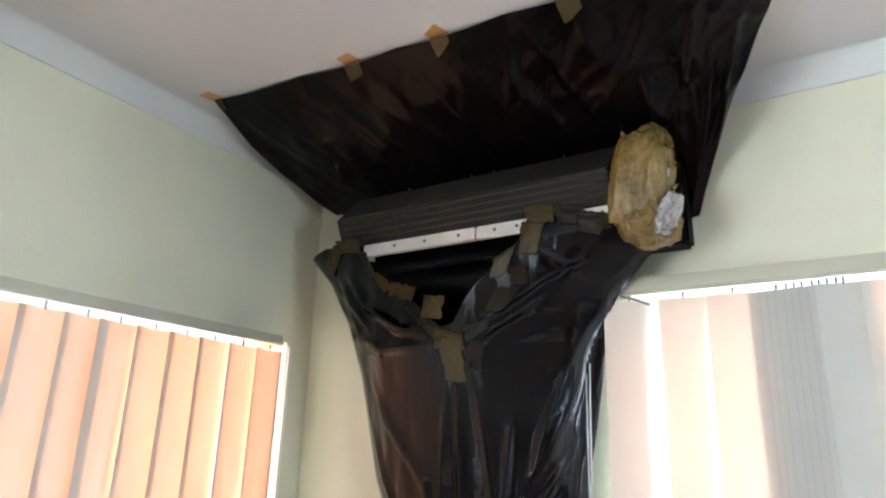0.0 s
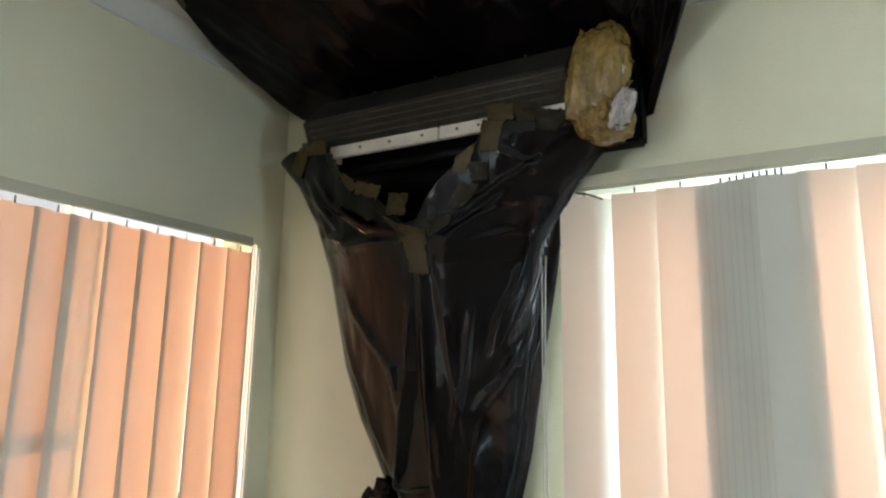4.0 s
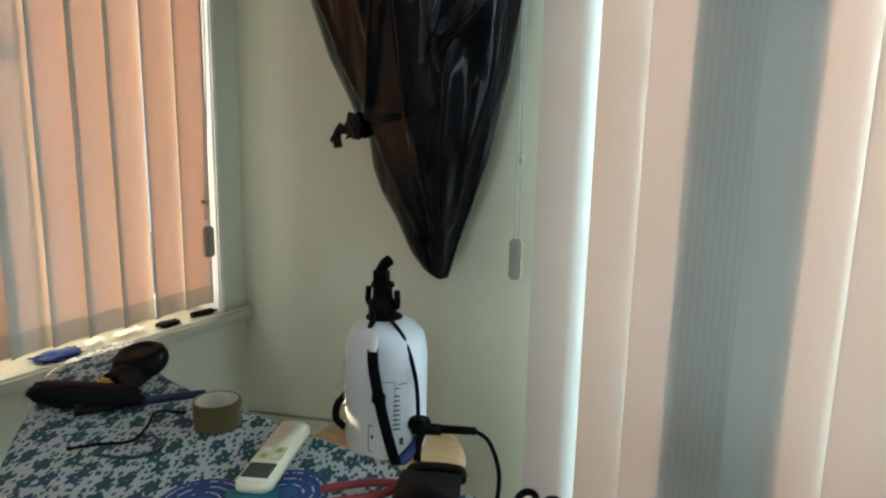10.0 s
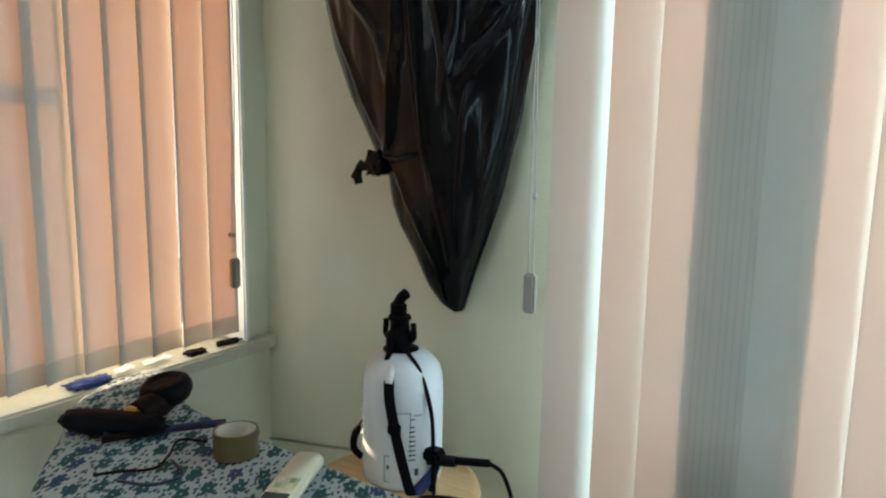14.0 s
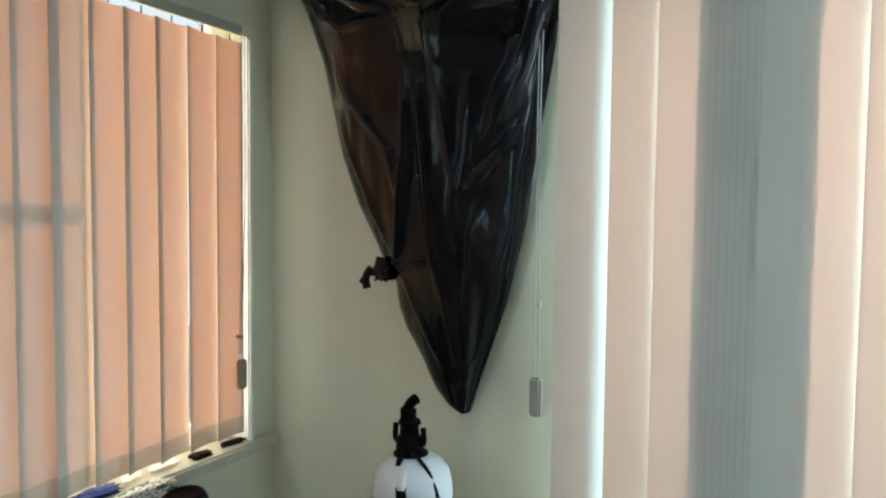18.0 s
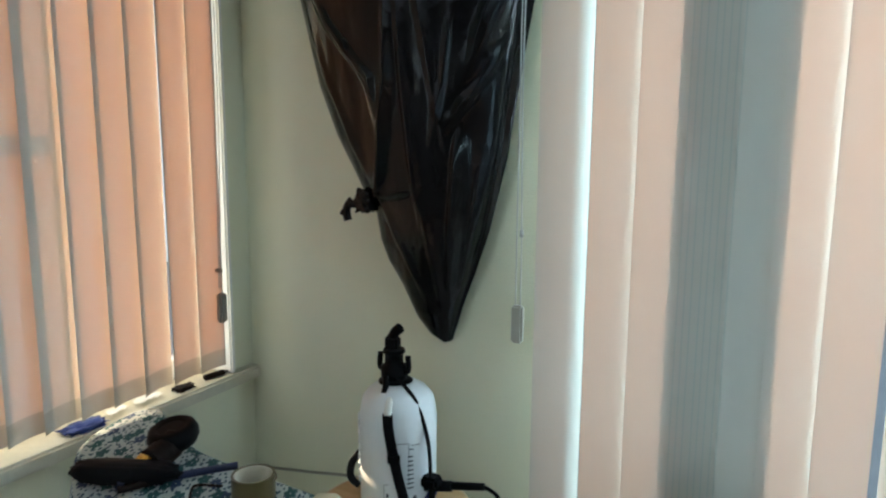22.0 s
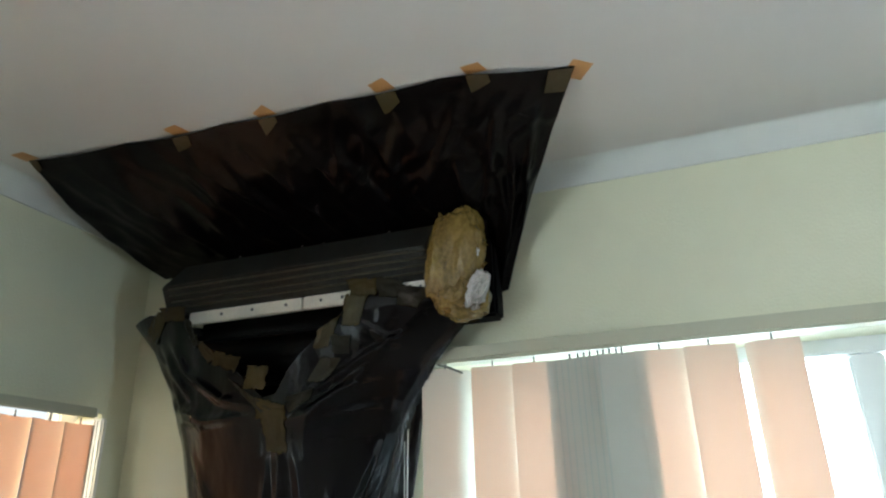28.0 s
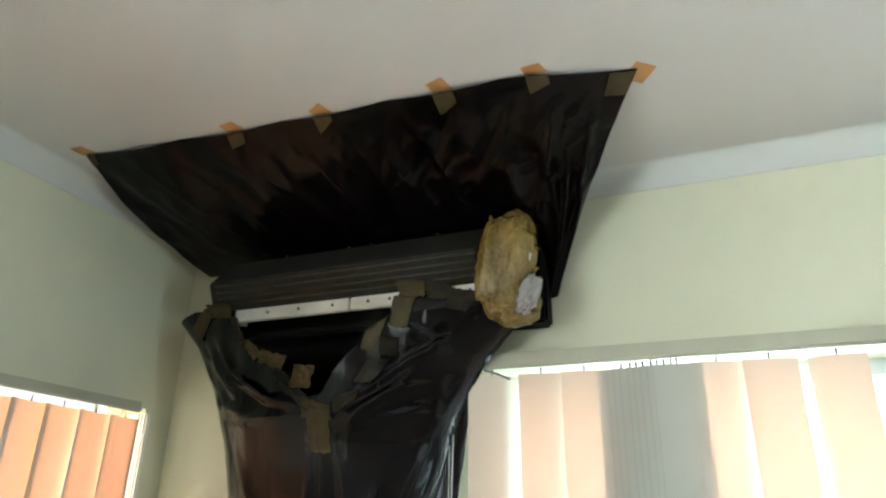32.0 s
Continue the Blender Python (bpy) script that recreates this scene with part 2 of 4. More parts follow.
def lathe(profile, centre, seg=32, squash=1.0):
    """A turned body: profile of (radius, height)."""
    bm = bmesh.new()
    rings = []
    for r, z in profile:
        rings.append([bm.verts.new((centre[0] + r * math.cos(a), centre[1] + squash * r * math.sin(a), centre[2] + z)) for a in (2 * math.pi * k / seg for k in range(seg))])
    for a, b in zip(rings, rings[1:]):
        for k in range(seg):
            bm.faces.new((a[k], a[(k + 1) % seg], b[(k + 1) % seg], b[k])).smooth = True
    bm.faces.new(rings[0][::-1])
    bm.faces.new(rings[-1])
    return bm


def spline(points, steps=8):
    """Catmull-Rom through the points."""
    pts = [Vector(p) for p in points]
    pts = [2 * pts[0] - pts[1]] + pts + [2 * pts[-1] - pts[-2]]
    out = []
    for a, b, c, d in zip(pts, pts[1:], pts[2:], pts[3:]):
        for k in range(steps):
            t = k / steps
            out.append(0.5 * (2 * b + (c - a) * t + (2 * a - 5 * b + 4 * c - d) * t**2 + (3 * b - a - 3 * c + d) * t**3))
    return out + [pts[-2]]


def sweep(points, r, seg=8, steps=8, flat=1.0, bm=None):
    """A tube along a smooth line; flat < 1 makes a band."""
    bm = bm or bmesh.new()
    pts = spline(points, steps)
    rings = []
    for k, p in enumerate(pts):
        d = (pts[min(k + 1, len(pts) - 1)] - pts[max(k - 1, 0)]).normalized()
        side = d.cross(Vector((0.31, -0.9, 0.2))).normalized()
        up = side.cross(d)
        rings.append([bm.verts.new(p + r * math.cos(a) * side + r * flat * math.sin(a) * up) for a in (2 * math.pi * j / seg for j in range(seg))])
    for a, b in zip(rings, rings[1:]):
        for j in range(seg):
            bm.faces.new((a[j], a[(j + 1) % seg], b[(j + 1) % seg], b[j])).smooth = True
    bm.faces.new(rings[0][::-1])
    bm.faces.new(rings[-1])
    return bm


def surface(f, nu, nv, bm=None, flip=False):
    """A grid of f(u, v) over the unit square."""
    bm = bm or bmesh.new()
    g = [[bm.verts.new(f(i / nu, j / nv)) for j in range(nv + 1)] for i in range(nu + 1)]
    for i in range(nu):
        for j in range(nv):
            q = (g[i][j], g[i + 1][j], g[i + 1][j + 1], g[i][j + 1])
            bm.faces.new(q[::-1] if flip else q).smooth = True
    return bm


def extrude(outline, axis, lo, hi, bm=None):
    """A prism of a closed outline (two coordinates) along axis 0, 1 or 2."""
    bm = bm or bmesh.new()

    def at(p, w):
        c = list(p)
        c.insert(axis, w)
        return bm.verts.new(c)

    a, b = [at(p, lo) for p in outline], [at(p, hi) for p in outline]
    for k in range(len(a)):
        n = (k + 1) % len(a)
        bm.faces.new((a[k], a[n], b[n], b[k]))
    bm.faces.new(a[::-1])
    bm.faces.new(b)
    bmesh.ops.recalc_face_normals(bm, faces=bm.faces)
    return bm


def table(pairs, x):
    return float(np.interp(x, [p[0] for p in pairs], [p[1] for p in pairs]))


def setting(name, bm, mat, label, category):
    return tagged(part(name, bm, mat), label, category, kind="structure")


# ---- the room ----
DOOR_L, DOOR_R, DOOR_TOP = 0.838, 3.40, 2.05
REAR_R, REAR_L = -2.5, -4.1
WIN_R, WIN_L, WIN_LOW, WIN_TOP = -0.085, -1.75, 0.985, 2.018

north = box((-0.16, 0, 0), (DOOR_L, 0.16, CEILING))
box((DOOR_L, 0, DOOR_TOP), (DOOR_R, 0.16, CEILING), bm=north)
box((DOOR_R, 0, 0), (ROOM_X + 0.16, 0.16, CEILING), bm=north)
setting("wall_north", north, WALL, "cream painted wall behind the air conditioner", "wall")
west = box((-0.16, WIN_R, 0), (0, 0, CEILING))
box((-0.16, WIN_L, 0), (0, WIN_R, WIN_LOW - 0.03), bm=west)
box((-0.014, WIN_L, 2.0), (0, WIN_R, CEILING), bm=west)
box((-0.16, WIN_L, WIN_TOP + 0.075), (-0.014, WIN_R, CEILING), bm=west)
box((-0.16, REAR_R, 0), (0, WIN_L, CEILING), bm=west)
box((-0.16, REAR_L, 0), (0, REAR_R, WIN_LOW - 0.03), bm=west)
box((-0.16, REAR_L, WIN_TOP), (0, REAR_R, CEILING), bm=west)
box((-0.16, ROOM_Y, 0), (0, REAR_L, CEILING), bm=west)
setting("wall_west", west, WALL, "cream painted wall with a window and an added unseen one", "wall")
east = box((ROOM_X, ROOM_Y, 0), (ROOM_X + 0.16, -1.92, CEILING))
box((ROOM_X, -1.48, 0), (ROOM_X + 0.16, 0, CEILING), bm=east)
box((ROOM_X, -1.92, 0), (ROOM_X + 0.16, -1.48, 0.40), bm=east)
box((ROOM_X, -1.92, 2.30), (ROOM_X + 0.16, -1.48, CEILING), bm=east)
setting("wall_east", east, FAR_WALL, "unseen darkened wall with an added narrow window", "wall")
setting("wall_south", box((-0.16, ROOM_Y - 0.16, 0), (ROOM_X + 0.16, ROOM_Y, CEILING)), FAR_WALL, "plain unseen wall, darkened to cut bounced light", "wall")
setting("ceiling", box((-0.16, ROOM_Y - 0.16, CEILING), (ROOM_X + 0.16, 0.16, CEILING + 0.12)), CEIL, "flat white painted ceiling", "ceiling")
setting("floor", box((-0.16, ROOM_Y - 0.16, -0.12), (ROOM_X + 0.16, 0.16, 0)), FLOOR, "plain tiled floor", "floor")
cove = [(0, 2.418), (0.005, 2.418)] + [(0.005 + 0.022 * (1 - math.cos(a)), 2.422 + 0.0525 * math.sin(a)) for a in (math.pi / 2 * k / 9 for k in range(10))] + [(0, 2.4745)]
setting("cornice_west", extrude(cove, 1, ROOM_Y, 0), CORNICE, "white plaster cornice", "cornice")
setting("cornice_north", extrude([(-a, b) for a, b in cove], 0, 0.0, ROOM_X), CORNICE, "white plaster cornice", "cornice")
sill = box((-0.15, WIN_L - 0.05, 0.945), (0.032, -0.002, 0.979), 0.006)
setting("window_sill", sill, SILL, "painted window sill cluttered with small things", "sill")

# left window: frame, transom, panes
win = thing("window_1", "white framed window behind peach vertical blinds", "window", at=(-0.1, -0.95, WIN_LOW))
win["kind"] = "structure"


def local(bm, ob):
    bmesh.ops.translate(bm, verts=bm.verts, vec=-ob.location)
    return bm


def frame_bar(ob, name, lo, hi, mat=ALU):
    return part(name, local(box(lo, hi, 0.004), ob), mat, ob)


frame_bar(win, "jamb", (-0.12, WIN_R - 0.053, WIN_LOW), (-0.07, WIN_R, WIN_TOP + 0.075))
frame_bar(win, "jamb", (-0.12, WIN_L, WIN_LOW), (-0.07, WIN_L + 0.045, WIN_TOP + 0.075))
frame_bar(win, "head", (-0.118, WIN_L + 0.045, WIN_TOP + 0.060), (-0.072, WIN_R - 0.053, WIN_TOP + 0.075))
frame_bar(win, "foot", (-0.118, WIN_L + 0.045, WIN_LOW - 0.006), (-0.072, WIN_R - 0.053, WIN_LOW + 0.045))
frame_bar(win, "transom", (-0.115, WIN_L + 0.045, 1.572), (-0.075, -0.525, 1.598))
frame_bar(win, "mullion", (-0.116, -0.530, WIN_LOW + 0.045), (-0.074, -0.522, WIN_TOP + 0.060))
pane = frame_bar(win, "pane", (-0.098, WIN_L + 0.045, WIN_LOW + 0.014), (-0.094, WIN_R - 0.053, WIN_TOP + 0.060), GLASS)
pane.visible_shadow = False

door = thing("door_1", "white framed glass sliding door behind vertical blinds", "sliding door", at=(4.0, 0.1, 0))
door["kind"] = "structure"
frame_bar(door, "jamb", (DOOR_L, 0.07, 0), (DOOR_L + 0.03, 0.13, DOOR_TOP))
frame_bar(door, "jamb", (DOOR_R - 0.05, 0.07, 0), (DOOR_R, 0.13, DOOR_TOP))
frame_bar(door, "head", (DOOR_L + 0.03, 0.072, DOOR_TOP - 0.03), (DOOR_R - 0.05, 0.128, DOOR_TOP))
frame_bar(door, "track", (DOOR_L + 0.03, 0.072, 0), (DOOR_R - 0.05, 0.128, 0.03))
for x in (1.60, 2.45, 3.29):
    frame_bar(door, "stile", (x, 0.08, 0.03), (x + 0.06, 0.12, DOOR_TOP - 0.032))
pane = frame_bar(door, "pane", (DOOR_L + 0.03, 0.098, 0.03), (DOOR_R - 0.05, 0.102, DOOR_TOP - 0.03), GLASS)
pane.visible_shadow = False

frame_bar(win, "side_bead", (-0.068, WIN_R - 0.018, WIN_LOW - 0.004), (0.024, WIN_R - 0.001, WIN_TOP - 0.03), TRIM)

# unseen narrow window, added in the opposite wall for highlights on the bag
slot = thing("fill_window_east", "unseen narrow window added to put highlights on the bag", "window", at=(ROOM_X + 0.06, -1.7, 0.40))
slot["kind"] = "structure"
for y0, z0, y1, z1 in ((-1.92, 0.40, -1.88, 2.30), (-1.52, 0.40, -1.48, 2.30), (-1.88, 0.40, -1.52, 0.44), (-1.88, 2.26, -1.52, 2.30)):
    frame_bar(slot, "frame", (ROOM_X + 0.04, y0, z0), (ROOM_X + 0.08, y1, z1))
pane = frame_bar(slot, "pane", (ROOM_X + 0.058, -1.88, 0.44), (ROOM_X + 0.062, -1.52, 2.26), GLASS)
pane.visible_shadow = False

# unseen second window added in the same wall, behind the camera, to light the room
rear = thing("fill_window_rear", "unseen window added behind the camera to light the room", "window", at=(-0.1, -3.3, WIN_LOW))
rear["kind"] = "structure"
for y0, y1 in ((REAR_R - 0.045, REAR_R), (-3.32, -3.28), (REAR_L, REAR_L + 0.045)):
    frame_bar(rear, "jamb", (-0.12, y0, WIN_LOW), (-0.07, y1, WIN_TOP))
for z0, z1 in ((WIN_LOW, WIN_LOW + 0.045), (WIN_TOP - 0.04, WIN_TOP)):
    for y0, y1 in ((REAR_L + 0.045, -3.32), (-3.28, REAR_R - 0.045)):
        frame_bar(rear, "rail", (-0.118, y0, z0), (-0.072, y1, z1))
pane = frame_bar(rear, "pane", (-0.098, REAR_L + 0.045, WIN_LOW + 0.045), (-0.094, REAR_R - 0.045, WIN_TOP - 0.04), GLASS)
pane.visible_shadow = False
# unseen sheet added outside the panes to take sun off the left vanes
part("vane_dimmer", local(surface(lambda u, v: (-0.130, WIN_L + 0.01 + (-0.535 - WIN_L) * u, WIN_LOW + 0.01 + (WIN_TOP - WIN_LOW + 0.06) * v), 2, 2), win), DIMMER, win, "unseen grey sheet added to dim the left vanes")

# outside
setting("ground", box((-40, -40, -0.4), (40, 40, -0.13)), PAVING, "pale paving outside the house", "ground")
back = surface(lambda u, v: (-7 + 20 * u, 9, -0.2 + 7 * v), 4, 2)
setting("backdrop", back, DISTANCE, "bright hazy daylight outside the sliding door", "backdrop")
back = surface(lambda u, v: (-7, -9 + 18 * u, -0.2 + 1.9 * v), 4, 2)
surface(lambda u, v: (-7, 0.5 + 8.5 * u, 1.7 + 5.1 * v), 4, 2, bm=back)
setting("backdrop_west", back, DISTANCE, "bright hazy daylight outside the window", "backdrop")


# ---- vertical blinds ----
def vane(parent, along, normal, at, turn, twist, width, low, high, hang=True, bow=0.003, shade_line=False, curl=0.0, curl_left=0.0):
    """One hanging cloth vane, slightly bowed, with its carrier and weighted hem."""
    at, along, normal = Vector(at), Vector(along), Vector(normal)

    def cloth(z0, z1, nv):
        def f(u, v):
            z = z0 + (z1 - z0) * v
            a = radians(turn + twist * (1 - (z - low) / (high - low)))
            s = (u - 0.5) * width
            out = bow * (1 - (2 * u - 1) ** 2) - curl * max(0.0, (u - 0.72) / 0.28) ** 2 - curl_left * max(0.0, (0.28 - u) / 0.28) ** 2
            return at + s * (math.cos(a) * along + math.sin(a) * normal) + out * normal + Vector((0, 0, z))

        return surface(f, 16, nv)

    def edge(u, v):
        a, s = radians(turn), (u * 0.03 - 0.5) * width
        return at + s * (math.cos(a) * along + math.sin(a) * normal) + 0.0012 * normal + Vector((0, 0, low + (high - low) * v))

    body = part("vane", cloth(low + 0.042, high, 14), VANE, parent)
    part("hem", cloth(low, low + 0.042, 2), HEM, body)
    # narrow darker strip paints the shade along a bunched vane's front edge
    if shade_line:
        part("shade_line", surface(edge, 2, 8), EDGE_SHADE, body)
    if hang:
        top = at + Vector((0, 0, high))
        part("hanger", rod(top + Vector((0, 0, -0.003)), top + Vector((0, 0, 0.011)), 0.0019, seg=6), HANGER, body)
    return body


rng = random.Random(4)
blind_w = thing("vertical_blind", "peach cloth vertical blind closed over a window", "blind")
rail = box((0.045, WIN_L - 0.04, 1.980), (0.055, -0.149, 2.003), 0.003)
box((0.003, WIN_L - 0.04, 1.9985), (0.046, -0.149, 2.0025), bm=rail)
part("headrail", rail, RAIL, blind_w)
part("rail_cap", box((0.044, -0.1489, 1.981), (0.053, -0.145, 2.000), 0.001), TRIM, blind_w)
# left edges of the vanes from the window's corner side on
EDGES = [-0.2205, -0.2995, -0.379, -0.4515, -0.5235, -0.599, -0.663]
TWIST = [-1, -2, -5, -1, -2, -6, -2, -1]
for k in range(21):
    y = (EDGES[k] if k < 7 else -0.663 - 0.0755 * (k - 6)) + 0.0415
    vane(blind_w, (0, 1, 0), (1, 0, 0), (0.042, y, 0), -7.5 + rng.uniform(-1, 1) if k else -3, TWIST[k % 8], 0.0905 if k else 0.084, 1.018, 1.967, bow=-0.008)
cord_w = thing("blind_cord", "white blind cord with a grey weight beside the window", "blind cord")
part("cord", sweep([(0.058, -0.148, 1.975), (0.060, -0.150, 1.6), (0.056, -0.158, 1.26), (0.056, -0.162, 1.22)], 0.0013, 6), CORD, cord_w)
part("cord", sweep([(0.058, -0.156, 1.975), (0.062, -0.160, 1.6), (0.058, -0.166, 1.26), (0.056, -0.166, 1.22)], 0.0013, 6), CORD, cord_w)
part("weight", box((0.047, -0.170, 1.134), (0.064, -0.146, 1.205), 0.004), WEIGHT, cord_w)
part("toggle", rod((0.05, -0.166, 1.262), (0.066, -0.166, 1.262), 0.005), WEIGHT, cord_w)

blind_n = thing("vertical_blind", "peach cloth vertical blind partly bunched over a glass door", "blind")
part("headrail", box((0.775, -0.052, 2.048), (DOOR_R + 0.06, -0.006, 2.080), 0.005), RAIL, blind_n)


def door_vane(left, depth, turn, width=0.090, twist=0.0, **more):
    """A vane of the door's blind, placed by its front edge."""
    return vane(blind_n, (1, 0, 0), (0, -1, 0), (left + 0.5 * width * math.cos(radians(turn)), depth, 0), turn, twist, width, 0.03, 2.036, **more)


door_vane(0.811, -0.046, -24, 0.096, curl=0.018)
door_vane(0.908, -0.036, -8, 0.089, 0.6)
door_vane(0.993, -0.036, -8, 0.089, -0.8)
for k, left in enumerate((1.062, 1.078, 1.090, 1.102, 1.117, 1.128, 1.140, 1.153, 1.163)):
    door_vane(left, -0.026 - 0.0026 * k, -6.5, 0.089, bow=0.0008, shade_line=k > 0)
door_vane(1.230, -0.043, -9, 0.090, 1.0)
door_vane(1.316, -0.042, -8, 0.090, -0.6)
door_vane(1.421, -0.040, 3, 0.088, 9, curl_left=0.014)
part("end_hook", sweep([(0.838, -0.045, 2.047), (0.868, -0.060, 2.036), (0.898, -0.066, 2.022)], 0.0025, 6), HANGER, blind_n)
cord_n = thing("blind_cord", "white looped blind cord with a grey weight", "blind cord")
part("cord", sweep([(0.770, -0.056, 2.055), (0.769, -0.060, 1.8), (0.766, -0.052, 1.40), (0.764, -0.045, 1.22)], 0.0013, 6), CORD, cord_n)
part("cord", sweep([(0.779, -0.056, 2.055), (0.774, -0.060, 1.7), (0.776, -0.052, 1.38), (0.774, -0.045, 1.22)], 0.0013, 6), CORD, cord_n)
part("weight", box((0.757, -0.054, 1.152), (0.781, -0.036, 1.232), 0.004), WEIGHT, cord_n)
part("toggle", rod((0.776, -0.053, 1.376), (0.776, -0.053, 1.390), 0.004), CORD, cord_n)

# ---- stripped air conditioner ----
AC_L, AC_R = 0.226, 0.985
ac = thing("air_conditioner", "stripped split air conditioner with its dark coil bare", "air conditioner", at=(0.6, -0.06, 2.15))


def ac_part(name, bm, mat, label="", parent=None):
    return part(name, local(bm, ac), mat, parent or ac, label)


ac_part("back_plate", box((AC_L + 0.012, -0.058, 2.135), (0.975, -0.004, 2.318), 0.006), BLACK)
coil = [(-0.058, 2.333), (-0.118, 2.328), (-0.184, 2.258), (-0.150, 2.200), (-0.120, 2.205), (-0.058, 2.25)]
ac_part("coil", extrude(coil, 0, AC_L, 0.865), FIN, "dusty dark evaporator coil")
for k in range(4):
    t = 0.15 + 0.22 * k
    ac_part("tube", rod((0.24, -0.184 + 0.034 * t - 0.003, 2.258 - 0.058 * t), (0.868, -0.184 + 0.034 * t - 0.003, 2.258 - 0.058 * t), 0.0022, seg=6), TUBE)
ac_part("end_plate", extrude([(-0.060, 2.322), (-0.116, 2.320), (-0.180, 2.256), (-0.150, 2.195), (-0.060, 2.195)], 0, AC_L - 0.006, AC_L - 0.001), FIN)
ac_part("strip", box((0.281, -0.152, 2.170), (0.573, -0.138, 2.198), 0.002), BAR, "white plastic strip")
ac_part("strip", box((0.577, -0.152, 2.170), (0.862, -0.138, 2.198), 0.002), BAR, "white plastic strip")
for x in (0.37, 0.45, 0.535, 0.62, 0.67, 0.845):
    ac_part("screw", rod((x, -0.1505, 2.185), (x, -0.1535, 2.185), 0.0035, seg=10), PRINT)
ac_part("drain_pan", box((0.25, -0.150, 2.125), (0.86, -0.132, 2.142), 0.004), BLACK)
ac_part("fan_barrel", rod((0.27, -0.085, 2.10), (0.79, -0.085, 2.10), 0.042, seg=24), BLACK)
ac_part("outlet_back", box((0.27, -0.05, 2.04), (0.80, -0.03, 2.128), 0.004), BLACK)

for x, r in ((0.38, 0.0012), (0.545, 0.0014), (0.60, 0.0009), (0.76, 0.0012)):
    ac_part("plaster_crumb", rod((x, -0.120, 2.329), (x + r, -0.121, 2.3295 + r), r, seg=6), FOAM)

wrap = thing("taped_control_box", "control box wrapped in crumpled brown packing tape", "taped box", at=(0.925, -0.12, 2.21))


def lump(centre, size, rough, seed, cuts=5, rounded=0.45):
    bm = bmesh.new()
    bmesh.ops.create_cube(bm, size=2)
    bmesh.ops.subdivide_edges(bm, edges=bm.edges[:], cuts=cuts, use_grid_fill=True)
    for v in bm.verts:
        d = v.co.normalized()
        p = v.co.lerp(d * 1.25, rounded)
        n = noise.noise(p * 2.6 + Vector((seed, 0, 0))) + 0.6 * noise.noise(p * 6 + Vector((0, seed, 0)))
        p = p * (1 + rough * n)
        v.co = Vector([c + s * q for c, s, q in zip(centre, size, p)])
    return smooth(bm)


def crumpled(centre, size, seed, lean=0.0, fold=0.16, cuts=44, rounded=0.8, freq=26):
    """A lump wound in stiff film: flat facets meeting in sharp folds."""
    bm = bmesh.new()
    bmesh.ops.create_cube(bm, size=2)
    bmesh.ops.subdivide_edges(bm, edges=bm.edges[:], cuts=cuts, use_grid_fill=True)
    for v in bm.verts:
        p = v.co.lerp(v.co.normalized() * 1.25, rounded)
        q = Vector((p.x * size[0], p.y * size[1], p.z * size[2])) * freq
        q.z *= 0.5
        n = 0.9 * noise.noise(q * 0.5 + Vector((seed, 0, 0))) - 0.9 * abs(noise.noise(q + Vector((0, seed, 0)))) - 0.5 * abs(noise.noise(q * 2.3 + Vector((0, 0, seed)))) - 0.2 * abs(noise.noise(q * 5 + Vector((seed, 0, 3))))
        p = p * (1 + fold * n)
        v.co = Vector((centre[0] + size[0] * p.x + lean * size[2] * p.z, centre[1] + size[1] * p.y, centre[2] + size[2] * p.z))
    return smooth(bm)


part("wrapping", local(crumpled((0.917, -0.132, 2.240), (0.051, 0.052, 0.094), 3.0, 0.14, 0.18), wrap), WRAP, wrap)
part("wrapping", local(crumpled((0.930, -0.140, 2.160), (0.044, 0.046, 0.042), 6.0, 0.0, 0.24), wrap), WRAP, wrap)
part("foam", local(crumpled((0.968, -0.160, 2.158), (0.016, 0.026, 0.030), 9.0, 0.3, 0.55, 30, 0.7, 80), wrap), FOAM, wrap, "torn white foam")
part("foam", local(crumpled((0.953, -0.170, 2.238), (0.016, 0.012, 0.012), 5.0, 0.0, 0.55, 24, 0.7, 90), wrap), FOAM, wrap, "torn white foam")
for (x, z), (dx, dz), w in (((0.972, 2.205), (0.016, 0.010), 0.016), ((0.975, 2.255), (0.012, -0.004), 0.014), ((0.862, 2.215), (-0.012, 0.012), 0.018), ((0.895, 2.325), (-0.010, 0.012), 0.016), ((0.962, 2.135), (0.018, -0.008), 0.018)):
    flap = surface(lambda u, v, x=x, z=z, dx=dx, dz=dz, w=w: (x + dx * u - dz / 0.014 * w * 0.4 * (v - 0.5), -0.150 + 0.012 * u * (v - 0.3) - 0.01 * math.sin(3 * u), z + dz * u + dx / 0.014 * w * 0.6 * (v - 0.5) * (1 - 0.5 * u)), 5, 4)
    part("tape_flap", local(flap, wrap), WRAP, wrap)

# ---- black plastic sheet under the ceiling ----
FRONT = [(0.0, 0.086), (0.30, 0.44), (0.48, 0.638), (0.70, 0.877), (0.855, 1.047), (1.0, 1.212)]
FRONT_Y = [(0.0, -0.459), (0.30, -0.427), (0.48, -0.418), (0.70, -0.408), (0.855, -0.398), (1.0, -0.348)]
BACK = [(0.0, 0.066), (0.15, 0.20), (0.8, 0.90), (0.92, 0.965), (1.0, 0.990)]
BACK_Z = [(0.0, 2.352), (0.15, 2.345), (0.7, 2.325), (0.86, 2.26), (0.93, 2.195), (1.0, 2.200)]


